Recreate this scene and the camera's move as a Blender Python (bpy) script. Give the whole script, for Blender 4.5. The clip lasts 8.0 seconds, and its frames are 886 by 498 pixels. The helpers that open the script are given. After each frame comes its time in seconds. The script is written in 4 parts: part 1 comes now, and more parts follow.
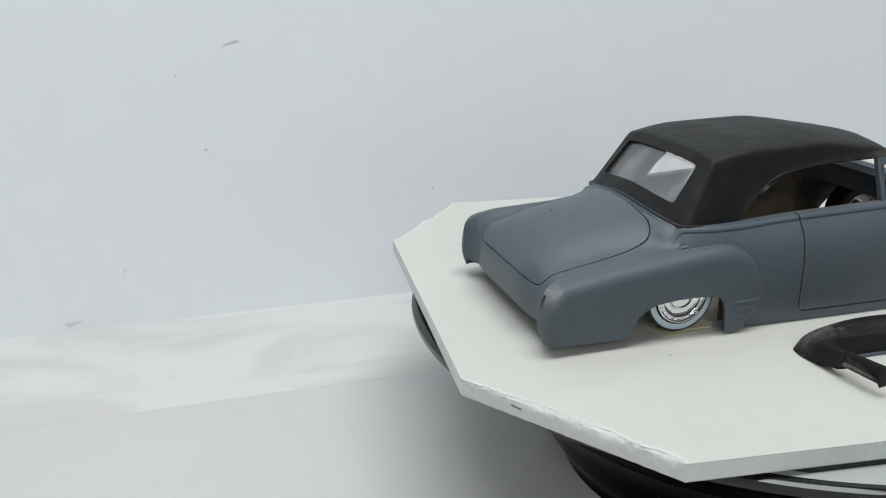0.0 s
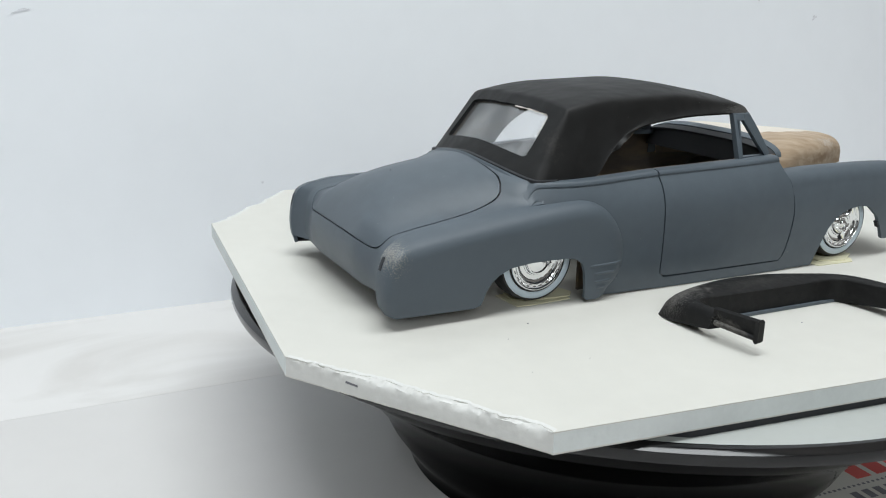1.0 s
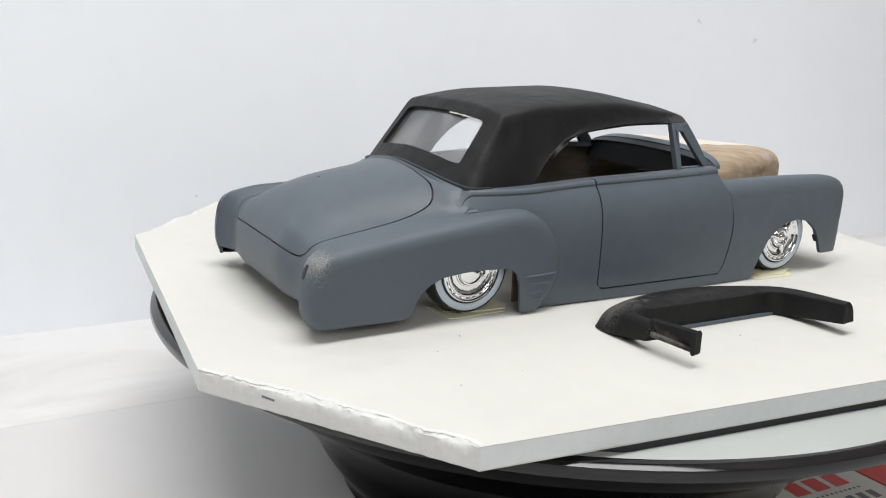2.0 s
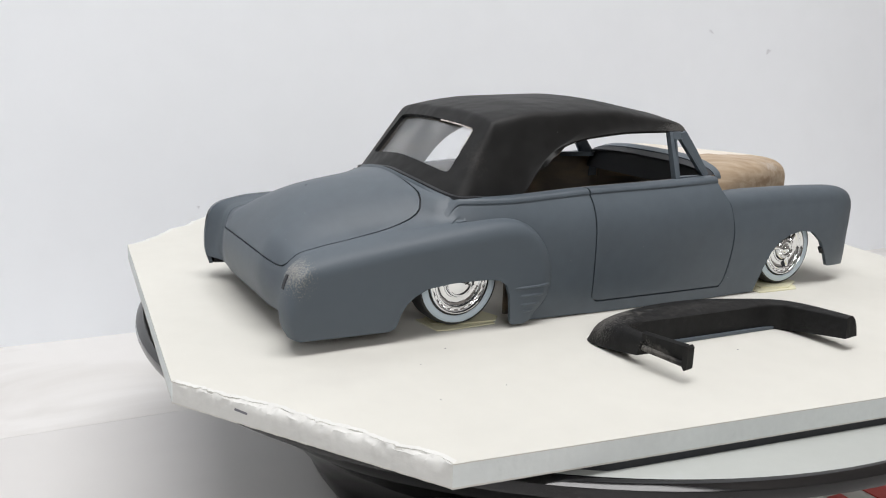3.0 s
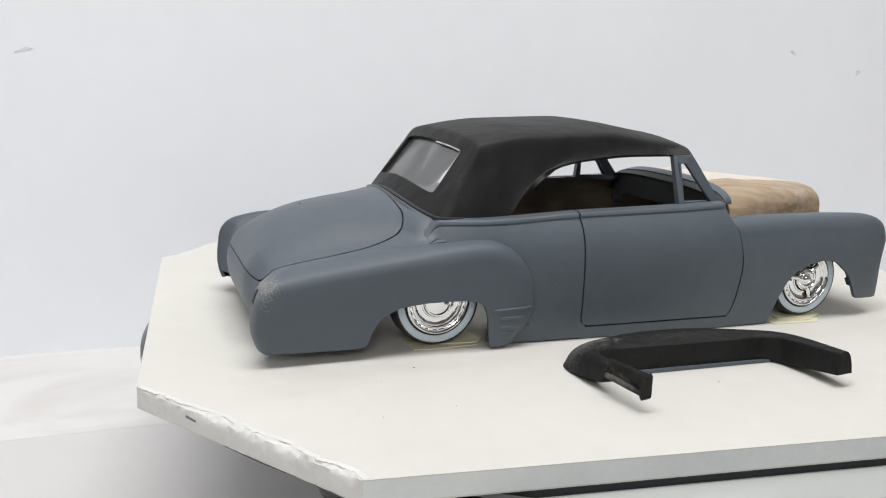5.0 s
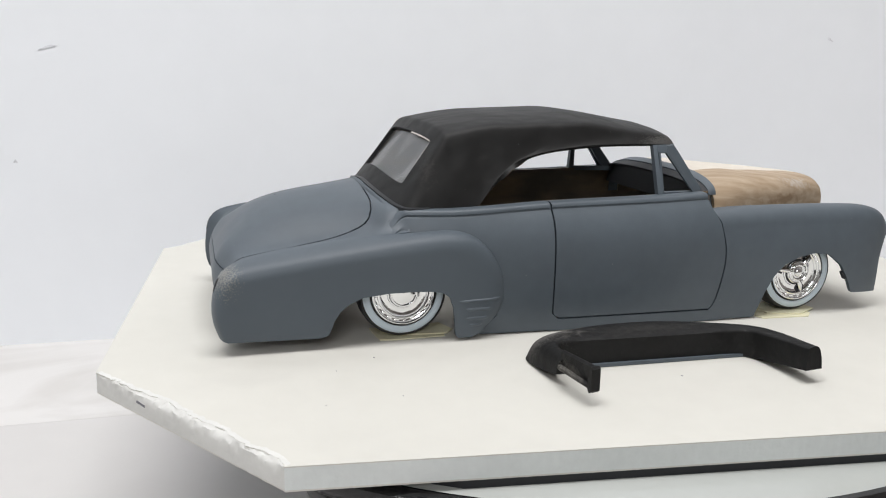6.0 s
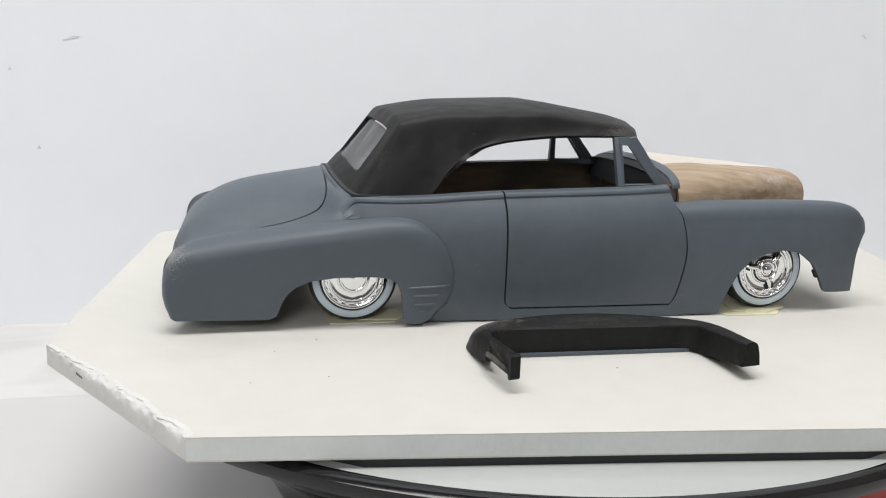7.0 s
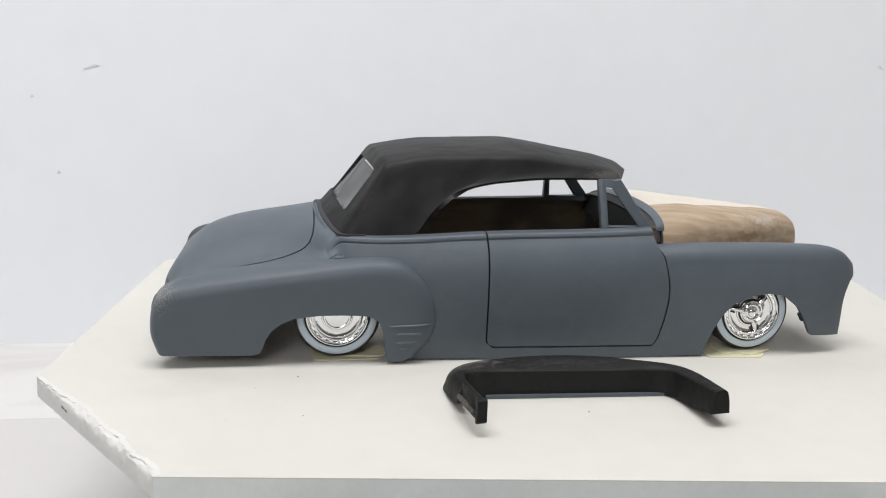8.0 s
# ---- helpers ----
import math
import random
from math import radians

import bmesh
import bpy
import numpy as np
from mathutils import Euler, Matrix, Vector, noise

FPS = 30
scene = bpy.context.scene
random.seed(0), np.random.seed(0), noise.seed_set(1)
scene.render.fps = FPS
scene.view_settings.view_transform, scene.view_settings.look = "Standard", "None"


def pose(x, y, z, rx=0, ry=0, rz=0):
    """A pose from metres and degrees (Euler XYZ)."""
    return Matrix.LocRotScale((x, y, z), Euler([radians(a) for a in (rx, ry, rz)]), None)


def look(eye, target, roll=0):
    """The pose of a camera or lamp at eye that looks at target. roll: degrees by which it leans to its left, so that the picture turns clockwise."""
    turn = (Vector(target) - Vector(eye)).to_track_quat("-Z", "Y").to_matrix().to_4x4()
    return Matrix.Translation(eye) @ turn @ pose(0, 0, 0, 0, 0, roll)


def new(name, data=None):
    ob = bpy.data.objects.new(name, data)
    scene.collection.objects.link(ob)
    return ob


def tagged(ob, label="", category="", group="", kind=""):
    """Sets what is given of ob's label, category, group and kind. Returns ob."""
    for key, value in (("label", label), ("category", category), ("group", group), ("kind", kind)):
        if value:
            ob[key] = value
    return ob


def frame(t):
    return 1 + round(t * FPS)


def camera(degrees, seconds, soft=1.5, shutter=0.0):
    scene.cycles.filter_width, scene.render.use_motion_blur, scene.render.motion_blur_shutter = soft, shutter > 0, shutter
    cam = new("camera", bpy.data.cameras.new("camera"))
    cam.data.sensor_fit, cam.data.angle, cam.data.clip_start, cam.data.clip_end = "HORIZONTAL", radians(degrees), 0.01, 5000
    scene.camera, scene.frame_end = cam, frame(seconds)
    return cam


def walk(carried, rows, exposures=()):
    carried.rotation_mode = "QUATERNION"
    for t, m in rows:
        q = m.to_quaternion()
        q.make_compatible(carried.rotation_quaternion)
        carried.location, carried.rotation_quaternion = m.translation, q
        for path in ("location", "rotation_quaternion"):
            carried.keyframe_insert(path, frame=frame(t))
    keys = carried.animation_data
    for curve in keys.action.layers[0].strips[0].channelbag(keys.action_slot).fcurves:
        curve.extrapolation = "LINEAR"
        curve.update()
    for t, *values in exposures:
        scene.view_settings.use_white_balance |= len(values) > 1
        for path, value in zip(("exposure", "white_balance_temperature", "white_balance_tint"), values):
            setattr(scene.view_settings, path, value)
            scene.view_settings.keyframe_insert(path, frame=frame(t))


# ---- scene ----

# One unit below is a metre of the full-size car; the model is 1:25.
K = 0.04

# ---- camera ----
cam = camera(53.5, 8.0, soft=1.1)
PATH = [
    (0, -3.387, -6.180, 2.700, -16.32, -18.26, -0.59),
    (0.2, -3.229, -6.023, 2.511, -17.95, -17.93, -0.51),
    (0.5, -3.064, -5.786, 2.232, -20.84, -16.89, 0.06),
    (0.7, -3.061, -5.689, 2.097, -23.93, -16.53, 0.70),
    (1, -3.055, -5.532, 1.925, -26.83, -15.63, 1.32),
    (1.2, -3.002, -5.486, 1.878, -28.05, -15.30, 1.61),
    (1.5, -2.916, -5.422, 1.811, -29.53, -14.60, 1.99),
    (1.7, -2.891, -5.415, 1.791, -30.15, -14.21, 2.38),
    (2.8, -2.632, -5.410, 1.726, -28.97, -13.18, 2.40),
    (3, -2.590, -5.400, 1.721, -28.61, -13.03, 2.26),
    (3.2, -2.521, -5.450, 1.736, -27.97, -12.96, 2.43),
    (3.5, -2.435, -5.535, 1.762, -26.90, -12.44, 2.09),
    (3.7, -2.353, -5.565, 1.752, -26.17, -12.19, 2.18),
    (4, -2.226, -5.610, 1.738, -24.91, -11.77, 2.15),
    (4.2, -2.157, -5.632, 1.725, -24.05, -11.59, 2.26),
    (5.3, -1.688, -5.864, 1.772, -19.41, -12.04, 1.47),
    (5.5, -1.597, -5.900, 1.778, -18.71, -12.06, 1.16),
    (5.7, -1.439, -5.937, 1.766, -17.69, -12.24, 1.28),
    (6, -1.221, -5.981, 1.742, -16.17, -12.37, 1.24),
    (6.2, -1.078, -6.023, 1.722, -15.10, -12.32, 1.35),
    (6.5, -0.856, -6.095, 1.702, -13.98, -12.61, 1.50),
    (6.7, -0.734, -6.143, 1.703, -13.23, -12.74, 1.77),
    (7, -0.525, -6.220, 1.706, -11.73, -12.60, 1.70),
    (7.2, -0.428, -6.238, 1.676, -10.87, -12.51, 1.90),
    (7.5, -0.269, -6.250, 1.645, -9.79, -12.30, 1.92),
    (7.7, -0.237, -6.297, 1.738, -9.46, -12.08, 2.12),
    (8, -0.219, -6.347, 1.896, -9.44, -11.70, 2.06),
]


def eye_pose(x, y, z, yaw, pitch, roll):
    return Matrix.Translation((x * K, y * K, z * K)) @ pose(0, 0, 0, 0, 0, yaw) @ pose(0, 0, 0, 90 + pitch, 0, 0) @ pose(0, 0, 0, 0, 0, roll)


walk(cam, [(t, eye_pose(*row)) for t, *row in PATH], exposures=[(0.0, -0.28, 6250, 5), (0.5, -0.34, 6250, 5), (1.0, -0.07, 6250, 5), (1.4, 0.07, 6400, 8), (1.7, 0.12, 6450, 9), (2.8, 0.03, 6550, 10), (3.5, 0.02, 6550, 10), (8.0, 0.0, 6550, 10)])

# ---- light ----
world = bpy.data.worlds.new("world")
scene.world = world
world.use_nodes = True
world.node_tree.nodes["Background"].inputs[0].default_value = (0.85, 0.92, 1.0, 1)
world.node_tree.nodes["Background"].inputs[1].default_value = 0.02


def area_lamp(name, place, target, wide, deep, watts, colour):
    data = bpy.data.lights.new(name, "AREA")
    data.shape, data.size, data.size_y, data.energy, data.color = "RECTANGLE", wide, deep, watts, colour
    ob = new(name, data)
    ob.matrix_world = look(place, target)
    return ob


area_lamp("ceiling_lamp", (-0.1, -0.22, 1.2), (-0.1, -0.22, 0), 1.1, 0.45, 14.7, (0.985, 0.98, 0.985))
# Unseen fill light, added in front to brighten the car's near side.
area_lamp("front_fill", (-0.45, -1.6, 0.9), (0.0, 0.0, 0.0), 0.8, 0.5, 8.8, (0.985, 0.98, 0.985))

# ---- materials ----


def material(name, colour, rough=0.5, metal=0.0, spread=0.06, scale=40.0, bump=0.0, bump_scale=400.0, spec=0.5, coat=0.0, tint=None, fine=0.0):
    """A surface with uneven colour at two sizes, uneven gloss and fine relief; scales are per metre."""
    m = bpy.data.materials.new(name)
    m.use_nodes = True
    nt = m.node_tree
    b = nt.nodes["Principled BSDF"]
    b.inputs["Metallic"].default_value, b.inputs["Specular IOR Level"].default_value = metal, spec
    b.inputs["Coat Weight"].default_value = coat
    co = nt.nodes.new("ShaderNodeTexCoord")
    big, small = nt.nodes.new("ShaderNodeTexNoise"), nt.nodes.new("ShaderNodeTexNoise")
    for n, s, d in ((big, scale, 4), (small, scale * 11, 3)):
        n.inputs["Scale"].default_value, n.inputs["Detail"].default_value = s, d
        nt.links.new(co.outputs["Object"], n.inputs["Vector"])
    add = nt.nodes.new("ShaderNodeMath")
    add.operation = "MULTIPLY_ADD"
    nt.links.new(small.outputs[0], add.inputs[0])
    add.inputs[1].default_value = 0.45
    nt.links.new(big.outputs[0], add.inputs[2])
    ramp = nt.nodes.new("ShaderNodeMapRange")
    nt.links.new(add.outputs[0], ramp.inputs[0])
    ramp.inputs[1].default_value, ramp.inputs[2].default_value = 0.45, 1.0
    mix = nt.nodes.new("ShaderNodeMix")
    mix.data_type = "RGBA"
    nt.links.new(ramp.outputs[0], mix.inputs[0])
    other = tint or colour
    mix.inputs[6].default_value = (*[c * (1 - spread) for c in colour], 1)
    mix.inputs[7].default_value = (*[min(1, c * (1 + spread)) for c in other], 1)
    nt.links.new(mix.outputs[2], b.inputs["Base Color"])
    gloss = nt.nodes.new("ShaderNodeMapRange")
    nt.links.new(big.outputs[0], gloss.inputs[0])
    gloss.inputs[3].default_value, gloss.inputs[4].default_value = max(0, rough - 0.06), min(1, rough + 0.06)
    nt.links.new(gloss.outputs[0], b.inputs["Roughness"])
    if bump:
        n = nt.nodes.new("ShaderNodeTexNoise")
        n.inputs["Scale"].default_value, n.inputs["Detail"].default_value = bump_scale, 4
        nt.links.new(co.outputs["Object"], n.inputs["Vector"])
        bp = nt.nodes.new("ShaderNodeBump")
        bp.inputs["Strength"].default_value, bp.inputs["Distance"].default_value = bump, 0.0004
        nt.links.new(n.outputs[0], bp.inputs["Height"])
        nt.links.new(bp.outputs[0], b.inputs["Normal"])
    return m


PRIMER = material("grey_primer", (0.085, 0.105, 0.125), 0.46, spread=0.13, scale=25, bump=0.05, bump_scale=2500, spec=0.45)
CANVAS = material("black_top_paint", (0.0075, 0.0076, 0.0078), 0.56, spread=0.35, scale=30, bump=0.06, bump_scale=4000, spec=0.32)
INSIDE = material("stained_inside", (0.115, 0.096, 0.076), 0.45, spread=0.5, scale=35, spec=0.4)
TAN = material("tan_resin", (0.40, 0.295, 0.195), 0.55, spread=0.25, scale=30, spec=0.3)
CREAM = material("cream_filler", (0.66, 0.61, 0.535), 0.6, spread=0.08, scale=30)
CHROME = material("chrome", (0.84, 0.85, 0.87), 0.06, 1.0, spread=0.02, bump=0.16, bump_scale=900)
TYRE = material("black_tyre", (0.018, 0.018, 0.018), 0.6, spread=0.2)
WHITEWALL = material("whitewall", (0.54, 0.63, 0.7), 0.5, spread=0.05)
PAPER = material("white_board_paper", (0.62, 0.612, 0.57), 0.7, spread=0.04, scale=12, bump=0.04, bump_scale=900, spec=0.25)
FOAM = material("white_foam", (0.70, 0.735, 0.73), 0.8, spread=0.06, scale=60, bump=0.3, bump_scale=700, spec=0.2)
TORN = material("bare_white_foam", (0.66, 0.66, 0.64), 0.85, spread=0.05, scale=80, bump=0.2, bump_scale=900, spec=0.15)
WALL = material("white_wall", (0.87, 0.9, 0.94), 0.75, spread=0.02, scale=6, bump=0.03, bump_scale=250, spec=0.2)
MARBLE = material("pale_laminate", (0.68, 0.665, 0.65), 0.35, spread=0.06, scale=9, spec=0.4)
LAMINATE = material("plain_laminate", (0.61, 0.598, 0.588), 0.35, spread=0.03, scale=7, spec=0.4)
TAPE = material("masking_tape", (0.75, 0.72, 0.52), 0.7, spread=0.05, scale=80, bump=0.2, bump_scale=1500)
BLACK = material("black_gloss_plastic", (0.001, 0.001, 0.0012), 0.07, spread=0.1, spec=0.01)
RIM_BLACK = material("black_gloss_rim", (0.004, 0.004, 0.005), 0.12, spread=0.1, spec=0.5)
DISC = material("pale_glass_disc", (0.44, 0.46, 0.445), 0.08, spread=0.03)
PART_BLACK = material("black_cast_resin", (0.007, 0.007, 0.0072), 0.62, spread=0.3, scale=60, bump=0.15, bump_scale=1800, spec=0.3)


def wear(m, centre, radius, colour, grain, amount, stretch=(1, 1, 1), fade=0.16):
    """A worn patch of another colour round a point of the object, broken up by grain per metre."""
    nt = m.node_tree
    b = nt.nodes["Principled BSDF"]
    co = nt.nodes.new("ShaderNodeTexCoord")
    off, size, far = nt.nodes.new("ShaderNodeVectorMath"), nt.nodes.new("ShaderNodeVectorMath"), nt.nodes.new("ShaderNodeVectorMath")
    off.operation, size.operation, far.operation = "SUBTRACT", "DIVIDE", "LENGTH"
    off.inputs[1].default_value = [c * K for c in centre]
    size.inputs[1].default_value = [radius * K * k for k in stretch]
    nt.links.new(co.outputs["Object"], off.inputs[0])
    nt.links.new(off.outputs[0], size.inputs[0])
    nt.links.new(size.outputs[0], far.inputs[0])
    n = nt.nodes.new("ShaderNodeTexNoise")
    n.inputs["Scale"].default_value, n.inputs["Detail"].default_value = grain, 6
    nt.links.new(co.outputs["Object"], n.inputs["Vector"])
    mask, cut = nt.nodes.new("ShaderNodeMath"), nt.nodes.new("ShaderNodeMapRange")
    mask.operation = "MULTIPLY_ADD"
    nt.links.new(far.outputs["Value"], mask.inputs[0])
    mask.inputs[1].default_value = -0.45
    nt.links.new(n.outputs[0], mask.inputs[2])
    nt.links.new(mask.outputs[0], cut.inputs[0])
    cut.inputs[1].default_value, cut.inputs[2].default_value, cut.inputs[4].default_value = 0.22, 0.22 + fade, amount
    mix = nt.nodes.new("ShaderNodeMix")
    mix.data_type = "RGBA"
    old = b.inputs["Base Color"].links[0].from_socket
    nt.links.new(cut.outputs[0], mix.inputs[0])
    nt.links.new(old, mix.inputs[6])
    mix.inputs[7].default_value = (*colour, 1)
    nt.links.new(mix.outputs[2], b.inputs["Base Color"])


def streaks(m, low, high, colour_low, colour_high, mapping, detail=6):
    """Lays stretched streaks of a second colour over a material."""
    nt = m.node_tree
    b = nt.nodes["Principled BSDF"]
    co, mp, n, cut, mix = (nt.nodes.new("ShaderNode" + k) for k in ("TexCoord", "Mapping", "TexNoise", "MapRange", "Mix"))
    mp.inputs["Scale"].default_value = mapping
    n.inputs["Scale"].default_value, n.inputs["Detail"].default_value, n.inputs["Distortion"].default_value = 1.0, detail, 0.6
    nt.links.new(co.outputs["Object"], mp.inputs[0])
    nt.links.new(mp.outputs[0], n.inputs["Vector"])
    nt.links.new(n.outputs[0], cut.inputs[0])
    cut.inputs[1].default_value, cut.inputs[2].default_value = low, high
    mix.data_type = "RGBA"
    nt.links.new(cut.outputs[0], mix.inputs[0])
    mix.inputs[6].default_value, mix.inputs[7].default_value = (*colour_low, 1), (*colour_high, 1)
    old = b.inputs["Base Color"].links[0].from_socket
    join = nt.nodes.new("ShaderNodeMix")
    join.data_type = "RGBA"
    join.inputs[0].default_value = 0.75
    nt.links.new(old, join.inputs[6])
    nt.links.new(mix.outputs[2], join.inputs[7])
    nt.links.new(join.outputs[2], b.inputs["Base Color"])
    return join


def dust(m, scale, cut, colour, amount):
    """Sparse pale specks of dust on a painted surface."""
    nt = m.node_tree
    b = nt.nodes["Principled BSDF"]
    co, n, edge, mix = (nt.nodes.new("ShaderNode" + k) for k in ("TexCoord", "TexNoise", "MapRange", "Mix"))
    n.inputs["Scale"].default_value, n.inputs["Detail"].default_value = scale, 0
    nt.links.new(co.outputs["Object"], n.inputs["Vector"])
    nt.links.new(n.outputs[0], edge.inputs[0])
    edge.inputs[1].default_value, edge.inputs[2].default_value, edge.inputs[4].default_value = cut, cut + 0.03, amount
    mix.data_type = "RGBA"
    nt.links.new(edge.outputs[0], mix.inputs[0])
    nt.links.new(b.inputs["Base Color"].links[0].from_socket, mix.inputs[6])
    mix.inputs[7].default_value = (*colour, 1)
    nt.links.new(mix.outputs[2], b.inputs["Base Color"])


def dents(m, scale, depth):
    """Shallow hand-made unevenness under the fine grain; scale per metre, depth in metres."""
    nt = m.node_tree
    co, n, bp = (nt.nodes.new("ShaderNode" + k) for k in ("TexCoord", "TexNoise", "Bump"))
    n.inputs["Scale"].default_value, n.inputs["Detail"].default_value = scale, 2
    nt.links.new(co.outputs["Object"], n.inputs["Vector"])
    bp.inputs["Strength"].default_value, bp.inputs["Distance"].default_value = 1.0, depth
    nt.links.new(n.outputs[0], bp.inputs["Height"])
    normal = nt.nodes["Principled BSDF"].inputs["Normal"]
    if normal.links:
        nt.links.new(normal.links[0].from_socket, bp.inputs["Normal"])
    nt.links.new(bp.outputs[0], normal)


dents(CANVAS, 75, 0.0013)
dents(PART_BLACK, 140, 0.0012)
dents(PRIMER, 45, 0.0005)
dust(PRIMER, 1300, 0.91, (0.5, 0.5, 0.5), 0.6)
dust(CANVAS, 1500, 0.9, (0.3, 0.3, 0.3), 0.5)
streaks(TAN, 0.3, 0.7, (0.31, 0.225, 0.145), (0.50, 0.405, 0.305), (45, 520, 520))
wear(TAN, (3.15, -0.34, 0.86), 0.22, (0.6, 0.6, 0.6), 900, 0.45, (2.6, 0.6, 0.3), 0.3)
wear(TAN, (2.95, -0.45, 0.76), 0.25, (0.2, 0.12, 0.06), 350, 0.6, (2.5, 0.7, 0.3))
wear(PART_BLACK, (0.72, -1.42, 0.12), 0.23, (0.2, 0.19, 0.18), 2200, 0.75, (1, 1, 1), 0.4)
wear(PART_BLACK, (0.64, -1.86, 0.12), 0.09, (0.2, 0.19, 0.17), 1800, 0.6, (1, 1, 1), 0.35)
wear(PART_BLACK, (0.8, -1.38, 0.16), 0.25, (0.16, 0.152, 0.142), 420, 0.55, (1.4, 0.8, 0.8), 0.25)
wear(PART_BLACK, (0.67, -1.95, 0.115), 0.12, (0.16, 0.15, 0.135), 500, 0.5, (0.8, 1.6, 0.5), 0.25)
# Scratches along the band, with the grazing light on its top painted in.
wear(PART_BLACK, (1.35, -1.48, 0.2), 0.22, (0.05, 0.047, 0.044), 700, 0.5, (2.6, 0.5, 0.5), 0.3)
wear(PART_BLACK, (2.0, -1.62, 0.1), 0.08, (0.06, 0.06, 0.057), 1800, 0.35, (0.6, 1, 1), 0.4)
wear(CANVAS, (1.9, -0.66, 1.21), 0.16, (0.28, 0.27, 0.26), 2600, 0.22, (2, 1, 0.5))
wear(CANVAS, (0.2, -0.66, 1.04), 0.22, (0.045, 0.041, 0.037), 1200, 0.5, (0.5, 0.5, 1.3), 0.5)
wear(PAPER, (-0.9, -1.2, 0.0), 0.5, (0.56, 0.55, 0.52), 120, 0.35, (1.2, 1.2, 1), 0.4)
wear(PAPER, (1.3, -2.0, 0.0), 0.6, (0.57, 0.555, 0.52), 90, 0.3, (1.6, 0.8, 1), 0.4)
streaks(MARBLE, 0.44, 0.54, (0.595, 0.58, 0.562), (0.70, 0.69, 0.68), (9, 16, 16), 5)
streaks(INSIDE, 0.4, 0.75, (0.075, 0.064, 0.054), (0.22, 0.152, 0.09), (50, 90, 160))
GLUE = material("dried_glue", (0.5, 0.46, 0.42), 0.25, spread=0.5, scale=300, spec=0.5)
# Dark colour for the unseen right and front walls, to cut bounced light.
BOUNCE_CUT = material("bounce_cutting_wall", (0.24, 0.22, 0.2), 0.8, spread=0.1, scale=2, spec=0.2)
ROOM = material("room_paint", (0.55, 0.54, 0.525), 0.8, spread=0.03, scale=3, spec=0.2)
FLOOR_GREY = material("grey_floor", (0.25, 0.24, 0.23), 0.6, spread=0.1, scale=5)
SCUFF = material("dark_scuff", (0.16, 0.16, 0.18), 0.7, spread=0.2, scale=200)
WALL_SCUFF = material("grey_wall_scuff", (0.7, 0.72, 0.76), 0.8, spread=0.25, scale=300)
RED = material("red_print", (0.55, 0.06, 0.05), 0.6, spread=0.06, scale=60)
# Black of small parts, and of shade painted into gaps and hollows.
SHADOW_BLACK = material("black_part_and_shade", (0.02, 0.022, 0.026), 0.6, spread=0.1)
WORN_PRIMER = material("worn_grey_primer", (0.086, 0.106, 0.126), 0.5, spread=0.05, scale=25, bump=0.05, bump_scale=2500, spec=0.4)
wear(WORN_PRIMER, (-1.06, -0.9, 0.47), 0.19, (0.36, 0.34, 0.30), 2600, 0.58, (0.75, 1.2, 1.0), 0.3)
wear(WORN_PRIMER, (-1.09, -0.84, 0.53), 0.07, (0.4, 0.38, 0.34), 2500, 0.5, (1, 1, 1), 0.3)
GLASS = bpy.data.materials.new("clear_styrene")
GLASS.use_nodes = True
nt = GLASS.node_tree
nt.nodes.remove(nt.nodes["Principled BSDF"])
clear, gloss, smear = (nt.nodes.new("ShaderNodeBsdf" + k) for k in ("Transparent", "Glossy", "Diffuse"))
gloss.inputs["Roughness"].default_value, gloss.inputs["Color"].default_value = 0.12, (0.9, 0.92, 0.95, 1)
smear.inputs["Color"].default_value = (0.6, 0.6, 0.6, 1)
co, wave, step = nt.nodes.new("ShaderNodeTexCoord"), nt.nodes.new("ShaderNodeTexNoise"), nt.nodes.new("ShaderNodeMapRange")
stretch = nt.nodes.new("ShaderNodeMapping")
stretch.inputs["Rotation"].default_value, stretch.inputs["Scale"].default_value = (0.5, 0.3, 0.2), (60, 160, 60)
wave.inputs["Scale"].default_value, wave.inputs["Detail"].default_value = 1.0, 5
step.inputs[1].default_value, step.inputs[2].default_value, step.inputs[3].default_value, step.inputs[4].default_value = 0.45, 0.75, 0.02, 0.2
film, pane_mix = nt.nodes.new("ShaderNodeMixShader"), nt.nodes.new("ShaderNodeMixShader")
nt.links.new(co.outputs["Object"], stretch.inputs[0])
nt.links.new(stretch.outputs[0], wave.inputs["Vector"])
nt.links.new(wave.outputs[0], step.inputs[0])
nt.links.new(step.outputs[0], film.inputs[0])
nt.links.new(clear.outputs[0], film.inputs[1])
nt.links.new(smear.outputs[0], film.inputs[2])
pane_mix.inputs[0].default_value = 0.12
nt.links.new(film.outputs[0], pane_mix.inputs[1])
nt.links.new(gloss.outputs[0], pane_mix.inputs[2])
nt.links.new(pane_mix.outputs[0], nt.nodes["Material Output"].inputs[0])

# ---- shaping tools ----


